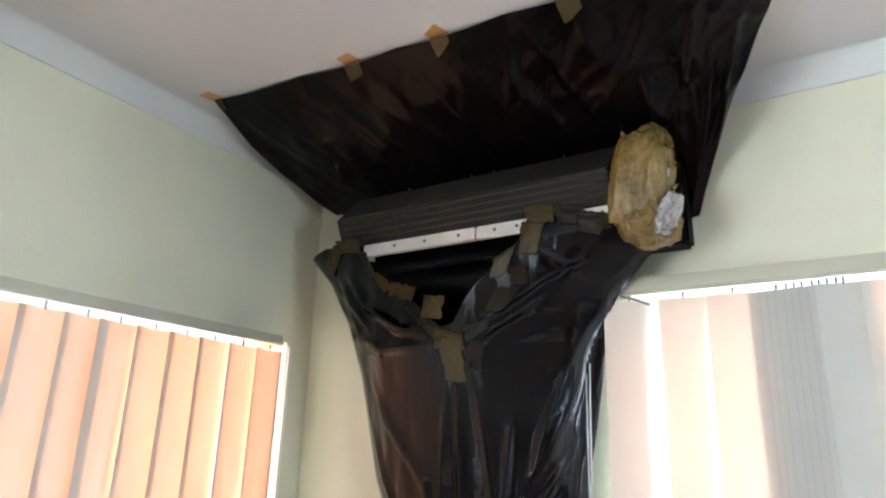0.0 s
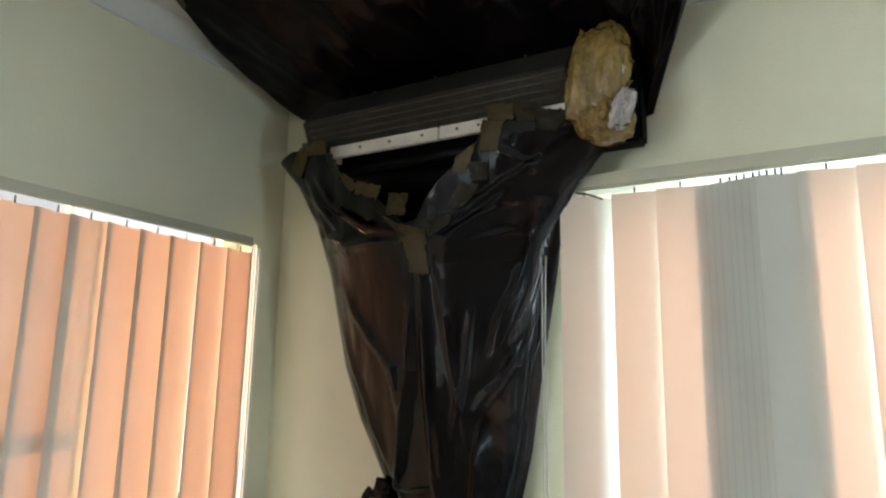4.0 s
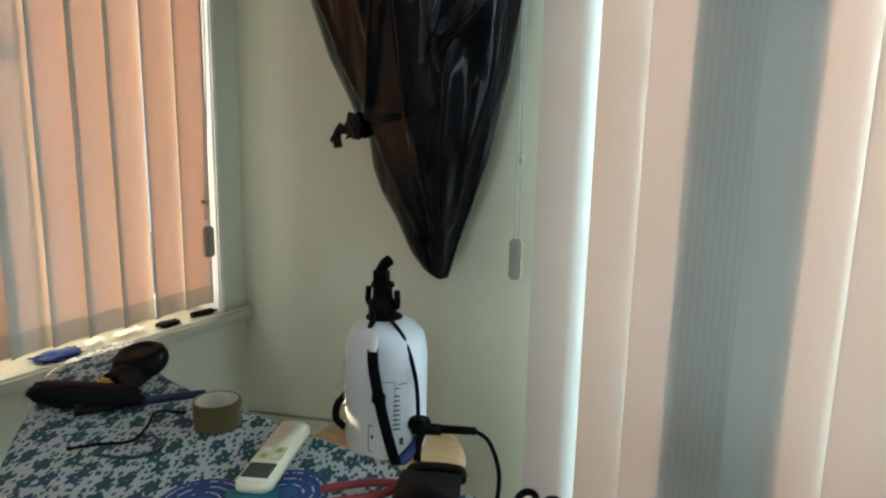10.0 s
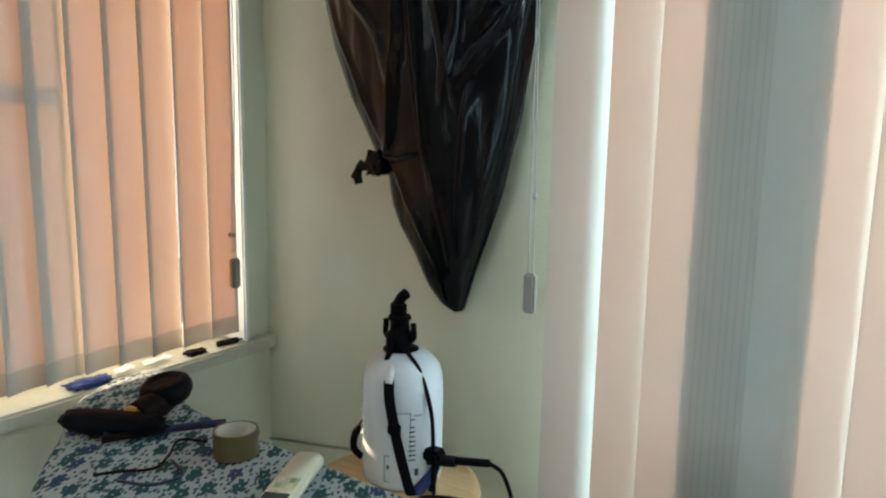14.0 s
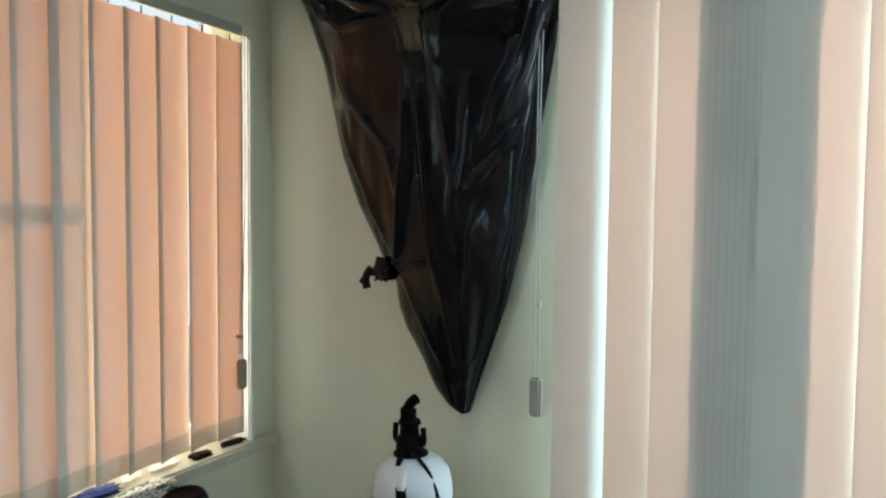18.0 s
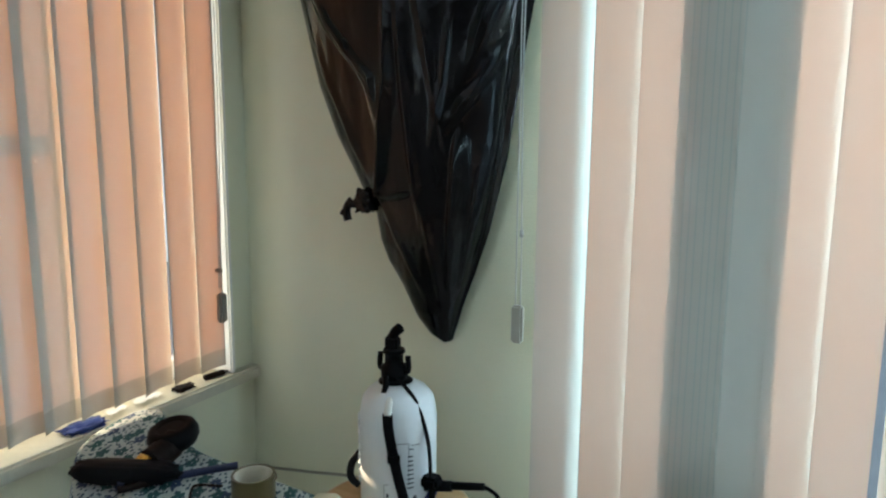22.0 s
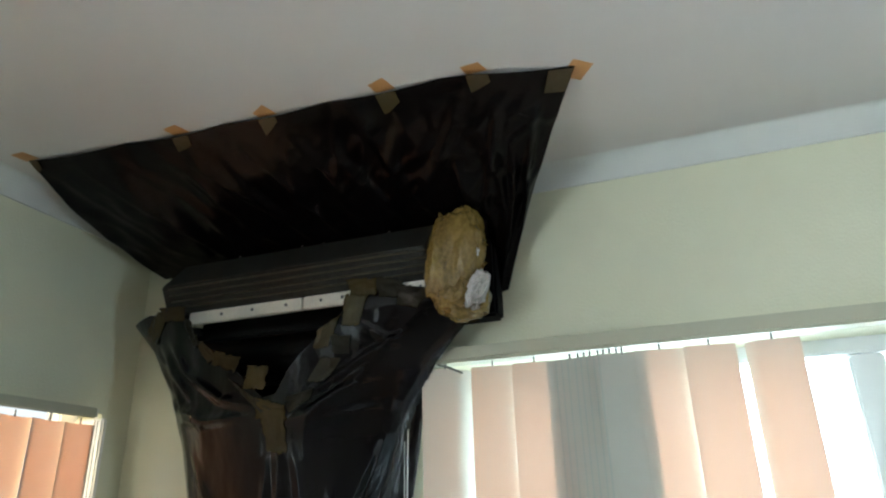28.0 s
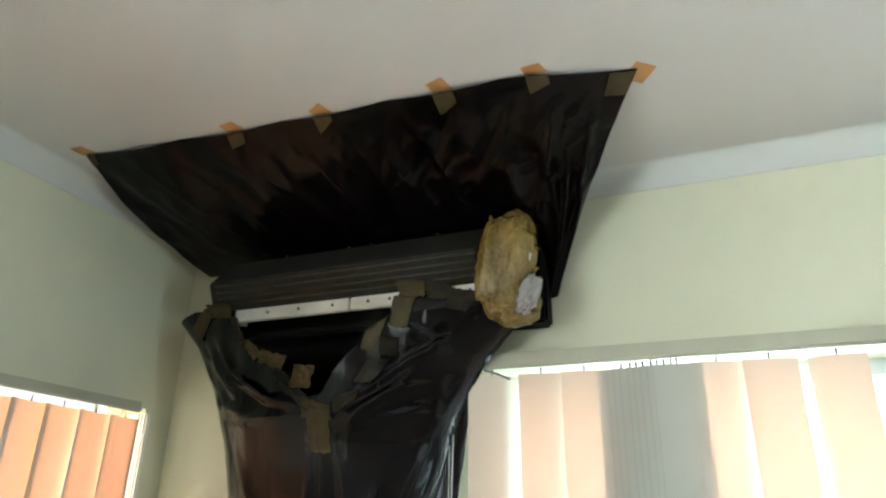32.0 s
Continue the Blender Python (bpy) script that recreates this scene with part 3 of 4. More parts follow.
# folds of the sheet: from (u, v) to (u, v), width, depth
SHEET_FOLDS = [
    (0.82, 0.06, 0.73, 0.55, 0.016, 0.016), (0.88, 0.12, 0.845, 0.62, 0.013, 0.018), (0.905, 0.30, 0.925, 0.72, 0.012, 0.016),
    (0.72, 0.12, 0.665, 0.46, 0.016, 0.010), (0.945, 0.08, 0.955, 0.50, 0.010, 0.012), (0.79, 0.35, 0.80, 0.70, 0.012, 0.012),
    (0.30, 0.18, 0.42, 0.60, 0.020, 0.007), (0.50, 0.16, 0.47, 0.55, 0.018, 0.007), (0.60, 0.10, 0.57, 0.40, 0.014, 0.008), (0.985, 0.20, 0.90, 0.16, 0.012, 0.010),
]


def sheet_fold(u, v):
    d = 0.0
    for u0, v0, u1, v1, width, depth in SHEET_FOLDS:
        du, dv = u1 - u0, (v1 - v0) * 0.5
        t = min(1.0, max(0.0, ((u - u0) * du + (v - v0) * 0.5 * dv) / (du * du + dv * dv)))
        eu, ev = u - u0 - t * du, (v - v0) * 0.5 - t * dv
        side = width if eu > 0 else 0.4 * width
        d += depth * (1 - 0.6 * abs(2 * t - 1)) * math.exp(-(eu * eu + ev * ev) / (side * side))
    return d


def ceiling_sheet(u, v):
    p = Vector((table(FRONT, u), table(FRONT_Y, u), 2.4732))
    q = Vector((table(BACK, u), -0.012, table(BACK_Z, u)))
    c = p.lerp(q, 0.5) + Vector((-0.045 * (1 - u) ** 4, 0, -0.018 * (1 - u)))
    side = max(0.0, (u - 0.72) / 0.28)
    c = c.lerp(Vector((1.06, -0.03, 2.44)), side * 0.80)
    w = p * (1 - v) ** 2 + c * 2 * v * (1 - v) + q * v * v
    edge = math.sin(math.pi * min(1, v * 1.1)) if v < 0.9 else 0.1
    fold = 0.012 * noise.noise(Vector((u * 9, v * 2.0, 0.3))) + 0.007 * noise.noise(Vector((u * 24, v * 5, 4.1)))
    ridge = max(0.0, 0.25 - abs(noise.noise(Vector((u * 13 - v * 2.5, v * 1.3, 9.0))))) * (0.1 + u)
    fold -= 0.045 * ridge + sheet_fold(u, v)
    fold -= 0.05 * max(0.0, u - 0.45) * max(0.0, 0.3 - abs(noise.noise(Vector((u * 22 + v * 6, v * 5, 2.2)))))
    w.z += fold * edge - 0.006 * abs(math.sin(u * math.pi * 5)) * (1 - v) ** 8
    w.z = min(w.z, 2.4738)
    w.y = min(w.y + 0.6 * fold * edge, -0.008)
    return w


tagged(part("plastic_sheet", surface(ceiling_sheet, 170, 70), SHEET), "black plastic sheet taped up to the ceiling", "plastic sheet")


def packing_tape(name_mat, label, f, nu=6, nv=6):
    """A bit of packing tape given by its own grid, cut ragged at its ends."""
    bm = surface(f, nu, nv, flip=True)
    for face in bm.faces:
        face.smooth = False
    return tagged(part("tape_strip", bm, name_mat), label, "tape", "tape on the sheet")


def on_sheet(goal, u0):
    """The place of the sheet that lies under a point of the plan."""
    u, v = u0, 0.05
    for _ in range(8):
        q, qu, qv = ceiling_sheet(u, v), ceiling_sheet(u + 0.004, v), ceiling_sheet(u, v + 0.004)
        m = Matrix((((qu.x - q.x) / 0.004, (qv.x - q.x) / 0.004), ((qu.y - q.y) / 0.004, (qv.y - q.y) / 0.004)))
        step = m.inverted_safe() @ Vector((goal.x - q.x, goal.y - q.y))
        u, v = min(1.0, max(0.0, u + 0.7 * step.x)), min(0.3, max(0.0, v + 0.7 * step.y))
    return ceiling_sheet(u, v)


# each tape: middle of the sheet's edge under it, reach on the ceiling and on the sheet, slant of its two ends, drift
for x, y, out, reach, cut, end, drift in (
        (0.094, -0.462, 0.027, 0.036, 0.000, -0.014, -0.016), (0.449, -0.427, 0.025, 0.030, -0.005, -0.008, -0.011),
        (0.642, -0.418, 0.022, 0.024, -0.017, -0.022, -0.003), (0.882, -0.408, 0.027, 0.034, -0.010, -0.018, 0.000),
        (1.050, -0.398, 0.020, 0.028, -0.003, -0.010, 0.000)):
    u0 = float(np.interp(x, [p[1] for p in FRONT], [p[0] for p in FRONT]))

    def rag(a, b, seed=x):
        return 0.0016 * noise.noise(Vector((b * 8, seed * 40, a * 3))) if a == 1 else 0.0

    def ceiling_half(a, b, x=x, y=y, out=out, cut=cut):
        return Vector((x - 0.007 * a + (b - 0.5) * (0.038 - 0.005 * a), y + 0.006 - (out + 0.006) * a + cut * a * (b - 0.5) + rag(a, b), 2.4744 - 0.0002 * abs(noise.noise(Vector((a * 3, b * 3, x * 20))))))

    def sheet_half(a, b, x=x, y=y, reach=reach, end=end, drift=drift, u0=u0):
        goal = Vector((x + drift * a + (b - 0.5) * 0.038, y - 0.004 + (reach + 0.004) * a + end * a * (b - 0.5) + rag(a, b), 0))
        return on_sheet(goal, u0) + Vector((0, -0.0006, -0.0016))

    packing_tape(TAPE_ORANGE, "torn brown packing tape stuck on the ceiling", ceiling_half)
    packing_tape(TAPE_OVER, "brown packing tape holding the sheet edge", lambda a, b: sheet_half(a, 1 - b))
# the corner's tape lies slanting over the sheet's tip
packing_tape(TAPE_ORANGE, "torn brown packing tape stuck on the ceiling", lambda a, b: Vector((1.214 + 0.030 * (b - 0.5) - 0.028 * (a - 0.5), -0.334 + 0.026 * (b - 0.5) + 0.040 * (a - 0.5) + 0.002 * noise.noise(Vector((a * 7, b * 7, 2))), 2.4743)))
packing_tape(TAPE_OVER, "brown packing tape holding the sheet corner", lambda a, b: ceiling_sheet(0.962 + 0.037 * a, 0.004 + 0.085 * b) + Vector((0, -0.0006, -0.0016)))

# ---- black bag funnel under the air conditioner ----
EDGE_L = [(1.132, 0.595), (1.145, 0.562), (1.18, 0.531), (1.25, 0.494), (1.305, 0.457), (1.35, 0.438), (1.412, 0.427), (1.455, 0.396), (1.488, 0.379), (1.58, 0.326), (1.69, 0.281), (1.784, 0.258), (1.924, 0.225), (2.032, 0.187), (2.129, 0.143), (2.20, 0.080)]
EDGE_R = [(1.132, 0.612), (1.17, 0.626), (1.214, 0.640), (1.285, 0.667), (1.38, 0.700), (1.46, 0.720), (1.54, 0.739), (1.655, 0.757), (1.769, 0.776), (1.87, 0.794), (1.97, 0.810), (2.036, 0.830), (2.10, 0.895), (2.147, 0.950), (2.2, 0.965)]
NECK = [(0.0, 2.195), (0.10, 2.205), (0.21, 2.185), (0.235, 2.150), (0.27, 2.115), (0.36, 2.075), (0.44, 2.03), (0.52, 1.985), (0.565, 1.992), (0.62, 2.06), (0.67, 2.11), (0.705, 2.175), (0.74, 2.198), (0.88, 2.180), (1.0, 2.150)]
DEPTH = [(1.13, 0.018), (1.2, 0.045), (1.35, 0.07), (1.6, 0.10), (1.85, 0.125), (1.95, 0.14), (2.08, 0.125), (2.2, 0.10)]
RIM = [(1.13, -0.035), (1.5, -0.040), (1.9, -0.045), (2.03, -0.060), (2.12, -0.085), (2.2, -0.100)]
# creases of the hanging plastic: points (x, z), width, height of the ridge, width of a flat flank
CREASES = [
    ([(0.80, 1.975), (0.69, 1.95), (0.585, 1.925)], 0.016, 0.005),
    ([(0.86, 2.115), (0.73, 2.055), (0.61, 1.985)], 0.012, 0.011),
    ([(0.88, 2.06), (0.80, 2.075), (0.72, 2.12)], 0.010, 0.008),
    ([(0.77, 2.015), (0.68, 1.99), (0.59, 1.955)], 0.012, 0.006),
    ([(0.605, 1.55), (0.635, 1.68), (0.655, 1.84)], 0.009, 0.007),
    ([(0.63, 1.18), (0.665, 1.32), (0.700, 1.46), (0.735, 1.62)], 0.009, 0.012),
    ([(0.20, 2.13), (0.26, 2.06), (0.33, 1.985)], 0.014, 0.016),
    ([(0.235, 2.14), (0.31, 2.05), (0.42, 1.985), (0.51, 1.965)], 0.013, 0.014),
    ([(0.22, 2.06), (0.285, 1.985), (0.37, 1.955)], 0.012, 0.013),
    ([(0.27, 1.962), (0.38, 1.945), (0.50, 1.945)], 0.016, 0.014),
    ([(0.30, 1.91), (0.37, 1.80), (0.47, 1.69), (0.49, 1.58)], 0.016, 0.010),
    ([(0.275, 1.86), (0.33, 1.72), (0.40, 1.58), (0.45, 1.47)], 0.014, 0.010),
    ([(0.525, 1.88), (0.517, 1.69), (0.478, 1.50), (0.455, 1.43)], 0.015, 0.018),
    ([(0.548, 1.90), (0.553, 1.68), (0.565, 1.50), (0.58, 1.36)], 0.014, 0.010),
    ([(0.575, 1.89), (0.60, 1.77), (0.615, 1.65), (0.648, 1.49)], 0.014, 0.006),
    ([(0.685, 1.74), (0.728, 1.84), (0.757, 1.93), (0.79, 2.02)], 0.010, 0.010),
    ([(0.63, 1.58), (0.69, 1.66), (0.76, 1.78), (0.80, 1.93)], 0.013, 0.014),
    ([(0.70, 1.38), (0.745, 1.56), (0.79, 1.78), (0.815, 1.92)], 0.012, 0.013),
    ([(0.66, 1.60), (0.65, 1.50), (0.633, 1.32), (0.622, 1.18)], 0.016, 0.018),
    ([(0.70, 1.55), (0.675, 1.40), (0.645, 1.25), (0.63, 1.16)], 0.011, 0.012),
    ([(0.58, 1.44), (0.60, 1.30), (0.615, 1.17)], 0.014, 0.010),
    ([(0.47, 1.43), (0.53, 1.33), (0.58, 1.22)], 0.012, 0.010),
    ([(0.90, 2.11), (0.84, 2.04), (0.79, 1.98)], 0.013, 0.013),
    ([(0.86, 2.15), (0.76, 2.05), (0.62, 1.95), (0.57, 1.93)], 0.022, 0.012),
    ([(0.43, 1.45), (0.50, 1.455), (0.57, 1.47)], 0.018, 0.012),
    ([(0.818, 2.03), (0.803, 1.90), (0.778, 1.78)], 0.005, 0.010),
    ([(0.659, 1.655), (0.709, 1.743), (0.751, 1.84), (0.781, 1.925), (0.812, 2.00), (0.845, 2.05)], 0.024, 0.030, 0.016),
    ([(0.255, 2.01), (0.205, 2.055), (0.150, 2.10)], 0.013, 0.013),
    ([(0.285, 2.03), (0.225, 2.085), (0.165, 2.125)], 0.011, 0.012),
    ([(0.34, 1.965), (0.25, 1.985), (0.195, 2.03)], 0.012, 0.012),
]


def crease(x, z):
    y = 0.0
    for pts, width, height, *ramp in CREASES:
        best, side, along = 9.0, 1.0, 0.0
        for k, (a, b) in enumerate(zip(pts, pts[1:])):
            dx, dz = b[0] - a[0], b[1] - a[1]
            n = dx * dx + dz * dz
            t = min(1.0, max(0.0, ((x - a[0]) * dx + (z - a[1]) * dz) / n))
            ex, ez = x - a[0] - t * dx, z - a[1] - t * dz
            d = math.hypot(ex, ez)
            if d < best:
                best, side, along = d, dx * ez - dz * ex, (k + t) / (len(pts) - 1)
        if best < 4 * width:
            w = width if side > 0 else 0.45 * width
            taper = min(1.0, 3.5 * along + 0.02, 3.5 * (1 - along) + 0.02)
            if ramp and side < 0:
                y -= height * taper * max(0.0, 1 - best / ramp[0])
            else:
                y -= height * taper * math.exp(-((best / w) ** 2))
    return y


def bag(u, s):
    top = table(NECK, u)
    z = top + (1.132 - top) * s
    xl, xr = table(EDGE_L, z), table(EDGE_R, z)
    x = xl + (xr - xl) * u
    bulge = math.sin(math.pi * min(max(u, 0) / (1 - 0.05 * min(1.0, max(0.0, (2.03 - z) / 0.12))), 1)) ** 0.55
    y = table(RIM, z) - table(DEPTH, z) * bulge
    inside = min(1.0, 6 * max(u, 0), 6 * max(1 - u, 0))
    soft = 0.006 * noise.noise(Vector((x * 7, z * 2.2, 2.0))) + 0.004 * noise.noise(Vector((x * 24, z * 4, 5.0))) + 0.0008 * noise.noise(Vector((x * 60, z * 12, 8.0)))
    crumple = max(0.0, 0.3 - abs(noise.noise(Vector((x * 17, z * 11, 3.3))))) * (0.4 + 0.6 * noise.noise(Vector((x * 5, z * 4, 7.7))))
    crumple += 0.5 * max(0.0, 0.25 - abs(noise.noise(Vector((x * 38, z * 23, 1.1)))))
    soft -= 0.003 * crumple
    y += (soft + crease(x, z)) * inside * (0.25 + min(0.75, max(0, z - 1.13) * 3))
    return Vector((x, y, z))


def bag_back(u, s):
    p = bag(u, s)
    k = math.sin(math.pi * u) ** 0.3
    return Vector((p.x, p.y * (1 - k) - 0.014 * k, p.z))


funnel = surface(bag, 150, 180)
surface(bag_back, 40, 40, bm=funnel, flip=True)
bmesh.ops.remove_doubles(funnel, verts=[v for v in funnel.verts if v.co.z < 1.14], dist=0.002)
bag_ob = tagged(part("plastic_bag", funnel, PLASTIC), "black bin bag taped as a funnel under the air conditioner", "bag")
tie = smooth(lump((0.425, -0.085, 1.438), (0.019, 0.018, 0.023), 0.3, 2.0, 8))
sweep([(0.425, -0.085, 1.436), (0.400, -0.090, 1.430), (0.385, -0.094, 1.430)], 0.009, 8, bm=tie, flat=0.7)
sweep([(0.392, -0.092, 1.440), (0.381, -0.095, 1.424), (0.379, -0.096, 1.410), (0.383, -0.096, 1.393)], 0.0095, 8, bm=tie, flat=0.5)
sweep([(0.381, -0.095, 1.422), (0.372, -0.096, 1.412), (0.368, -0.096, 1.404)], 0.0075, 8, bm=tie, flat=0.5)
part("knotted_end", tie, PLASTIC, bag_ob)


def spot(x, z, out):
    """The place on the bag's front (or over its open neck) at x, z, lifted a little towards the room."""
    lo, hi = 0.0, 1.0
    zc = min(2.2, z)
    u = (x - table(EDGE_L, zc)) / (table(EDGE_R, zc) - table(EDGE_L, zc))
    u = min(0.995, max(0.005, u))
    top = table(NECK, u)
    p = bag(u, max(0.0, (top - z) / (top - 1.132)))
    return Vector((x, p.y - out, z))


def patch(corners, mat, layer, label="brown packing tape along the bag's torn neck"):
    """A bit of tape with four corners (x, z), draped over the bag."""
    a, b, c, d = (Vector((*p, 0)) for p in corners)
    seed = a.x * 91 + a.y * 47

    def f(u, v):
        q = (a * (1 - u) + b * u) * (1 - v) + (d * (1 - u) + c * u) * v
        rag = 0.002 * noise.noise(Vector((u * 5, v * 5, seed))) + (0.004 * noise.noise(Vector((u * 14, v * 14, seed))) if u in (0, 1) or v in (0, 1) else 0)
        return spot(q.x + rag, q.y + rag, 0.0016 + 0.0006 * layer + 0.004 * abs(noise.noise(Vector((u * 2.5, v * 2.5, seed)))))

    bm = surface(f, 18, 14)
    bmesh.ops.solidify(bm, geom=bm.faces[:], thickness=0.0004)
    return tagged(part("tape_strip", bm, mat), label, "tape", "tape on the bag")


for n, (corners, mat) in enumerate((
    (((0.145, 2.163), (0.205, 2.208), (0.236, 2.186), (0.186, 2.135)), TAPE), (((0.205, 2.216), (0.30, 2.203), (0.296, 2.170), (0.225, 2.180)), TAPE),
    (((0.293, 2.170), (0.310, 2.172), (0.355, 2.112), (0.335, 2.105)), TAPE_DARK), (((0.335, 2.120), (0.360, 2.115), (0.405, 2.078), (0.375, 2.068)), TAPE),
    (((0.396, 2.090), (0.465, 2.070), (0.453, 2.042), (0.388, 2.064)), TAPE), (((0.484, 2.053), (0.531, 2.046), (0.526, 2.000), (0.478, 2.005)), TAPE),
    (((0.435, 2.032), (0.475, 2.004), (0.545, 1.962), (0.520, 1.955)), TAPE_DARK), (((0.510, 1.985), (0.570, 1.968), (0.574, 1.940), (0.512, 1.944)), TAPE),
    (((0.518, 1.968), (0.568, 1.962), (0.569, 1.880), (0.531, 1.883)), TAPE), (((0.572, 1.983), (0.628, 1.999), (0.620, 1.978), (0.578, 1.953)), TAPE_DARK),
    (((0.642, 2.056), (0.683, 2.052), (0.650, 2.010), (0.612, 2.010)), TAPE_DARK), (((0.668, 2.096), (0.707, 2.092), (0.699, 2.060), (0.668, 2.062)), TAPE_DARK),
    (((0.640, 2.110), (0.690, 2.136), (0.660, 2.075), (0.628, 2.072)), TAPE), (((0.697, 2.176), (0.744, 2.170), (0.727, 2.110), (0.692, 2.114)), TAPE),
    (((0.701, 2.208), (0.762, 2.204), (0.762, 2.168), (0.710, 2.172)), TAPE), (((0.752, 2.210), (0.818, 2.195), (0.802, 2.162), (0.768, 2.166)), TAPE_DARK),
    (((0.798, 2.188), (0.868, 2.176), (0.842, 2.140), (0.804, 2.147)), TAPE_DARK), (((0.870, 2.155), (0.952, 2.148), (0.943, 2.112), (0.888, 2.124)), TAPE))):
    patch(corners, mat, n % 3)

# ---- ironing board with tools ----
BOARD = 1.0
outline = spline([(0.075, -0.370, 0), (0.20, -0.430, 0), (0.345, -0.488, 0), (0.75, -0.520, 0), (0.98, -0.545, 0), (1.20, -0.60, 0), (1.23, -0.72, 0), (1.12, -0.87, 0), (0.85, -1.0, 0), (0.60, -0.935, 0), (0.43, -0.835, 0), (0.24, -0.685, 0), (0.106, -0.575, 0), (0.048, -0.455, 0), (0.052, -0.385, 0)], 6)
board = thing("ironing_board", "ironing board with a blue and green flowered cover", "ironing board", at=(0.6, -0.66, 0))


def cover_mesh():
    bm = bmesh.new()
    mid = Vector((0.6, -0.66, 0))
    rings = []
    for scale, z in ((0.35, BOARD), (0.7, BOARD), (0.9, BOARD), (0.97, BOARD - 0.001), (0.99, BOARD - 0.005), (1.0, BOARD - 0.014), (1.0, BOARD - 0.03), (0.992, BOARD - 0.05)):
        ring = []
        for p in outline[:-1]:
            q = mid + (p - mid) * scale
            wave = 0.003 * noise.noise(Vector((q.x * 9, q.y * 9, 1))) if scale < 0.98 else 0.002 * math.sin(q.x * 90 + q.y * 70)
            ring.append(bm.verts.new((q.x, q.y, z + wave)))
        rings.append(ring)
    n = len(rings[0])
    c = bm.verts.new((mid.x, mid.y, BOARD))
    for k in range(n):
        bm.faces.new((c, rings[0][(k + 1) % n], rings[0][k]))
        for a, b in zip(rings, rings[1:]):
            bm.faces.new((a[k], a[(k + 1) % n], b[(k + 1) % n], b[k]))
    bmesh.ops.recalc_face_normals(bm, faces=bm.faces)
    return smooth(bm)


def flowered():
    """White cotton with green and navy sprigs, small dots and blue ringed medallions."""
    m = bpy.data.materials.new("flowered_cotton")
    m.use_nodes = True
    nt = m.node_tree
    b = nt.nodes["Principled BSDF"]
    b.inputs["Roughness"].default_value = 0.9
    tc = nt.nodes.new("ShaderNodeTexCoord")

    def node(kind, **values):
        n = nt.nodes.new("ShaderNode" + kind)
        for k, v in values.items():
            n.inputs[k].default_value = v
        return n

    def maths(op, a, c=0.5):
        n = nt.nodes.new("ShaderNodeMath")
        n.operation = op
        nt.links.new(a, n.inputs[0])
        if isinstance(c, (int, float)):
            n.inputs[1].default_value = c
        else:
            nt.links.new(c, n.inputs[1])
        return n.outputs[0]

    def blend(mask, base, colour):
        n = nt.nodes.new("ShaderNodeMix")
        n.data_type = "RGBA"
        nt.links.new(mask, n.inputs[0])
        if isinstance(base, tuple):
            n.inputs[6].default_value = (*base, 1)
        else:
            nt.links.new(base, n.inputs[6])
        n.inputs[7].default_value = (*colour, 1)
        return n.outputs[2]

    warp = node("TexNoise", Scale=18.0)
    nt.links.new(tc.outputs["Object"], warp.inputs["Vector"])
    lay = nt.nodes.new("ShaderNodeMapping")
    lay.inputs["Rotation"].default_value = (0, 0, radians(-32))
    nt.links.new(tc.outputs["Object"], lay.inputs[0])
    longer = nt.nodes.new("ShaderNodeMapping")
    longer.inputs["Scale"].default_value = (1, 0.55, 1)
    nt.links.new(lay.outputs[0], longer.inputs[0])
    off = nt.nodes.new("ShaderNodeVectorMath")
    off.operation = "MULTIPLY_ADD"
    off.inputs[1].default_value = (0.003, 0.003, 0)
    nt.links.new(warp.outputs["Color"], off.inputs[0])
    nt.links.new(longer.outputs[0], off.inputs[2])

    def spots(scale, size, petals):
        v = node("TexVoronoi", Scale=scale, Randomness=0.8)
        v.voronoi_dimensions = "2D"
        nt.links.new(off.outputs[0], v.inputs["Vector"])
        fine = node("TexNoise", Scale=scale * petals)
        nt.links.new(tc.outputs["Object"], fine.inputs["Vector"])
        d = maths("ADD", v.outputs["Distance"], maths("MULTIPLY", fine.outputs[0], 0.35))
        return maths("LESS_THAN", d, size), v

    def vector(op, a, b):
        n = nt.nodes.new("ShaderNodeVectorMath")
        n.operation = op
        nt.links.new(a, n.inputs[0])
        if isinstance(b, tuple):
            n.inputs[1].default_value = b
        else:
            nt.links.new(b, n.inputs[1])
        return n.outputs[0]

    def flowers(scale, size, petals):
        """Sprigs of the given number of petals, one in each cell, each turned its own way."""
        v = node("TexVoronoi", Scale=scale, Randomness=0.75)
        v.voronoi_dimensions = "2D"
        nt.links.new(off.outputs[0], v.inputs["Vector"])
        rel = vector("MULTIPLY", vector("SUBTRACT", off.outputs[0], v.outputs["Position"]), (1, 1, 0))
        xyz, turn = nt.nodes.new("ShaderNodeSeparateXYZ"), nt.nodes.new("ShaderNodeSeparateColor")
        nt.links.new(rel, xyz.inputs[0])
        nt.links.new(v.outputs["Color"], turn.inputs[0])
        angle = maths("MULTIPLY", maths("ARCTAN2", xyz.outputs[1], xyz.outputs[0]), petals)
        lobe = maths("COSINE", maths("ADD", angle, maths("MULTIPLY", turn.outputs[1], 6.0)), 0.0)
        reach = maths("ADD", maths("MULTIPLY", lobe, 0.17 * size), 0.80 * size)
        length = nt.nodes.new("ShaderNodeVectorMath")
        length.operation = "LENGTH"
        nt.links.new(rel, length.inputs[0])
        inside = maths("LESS_THAN", length.outputs["Value"], reach)
        eye = maths("GREATER_THAN", length.outputs["Value"], 0.11 * size)
        return maths("MULTIPLY", inside, eye), v

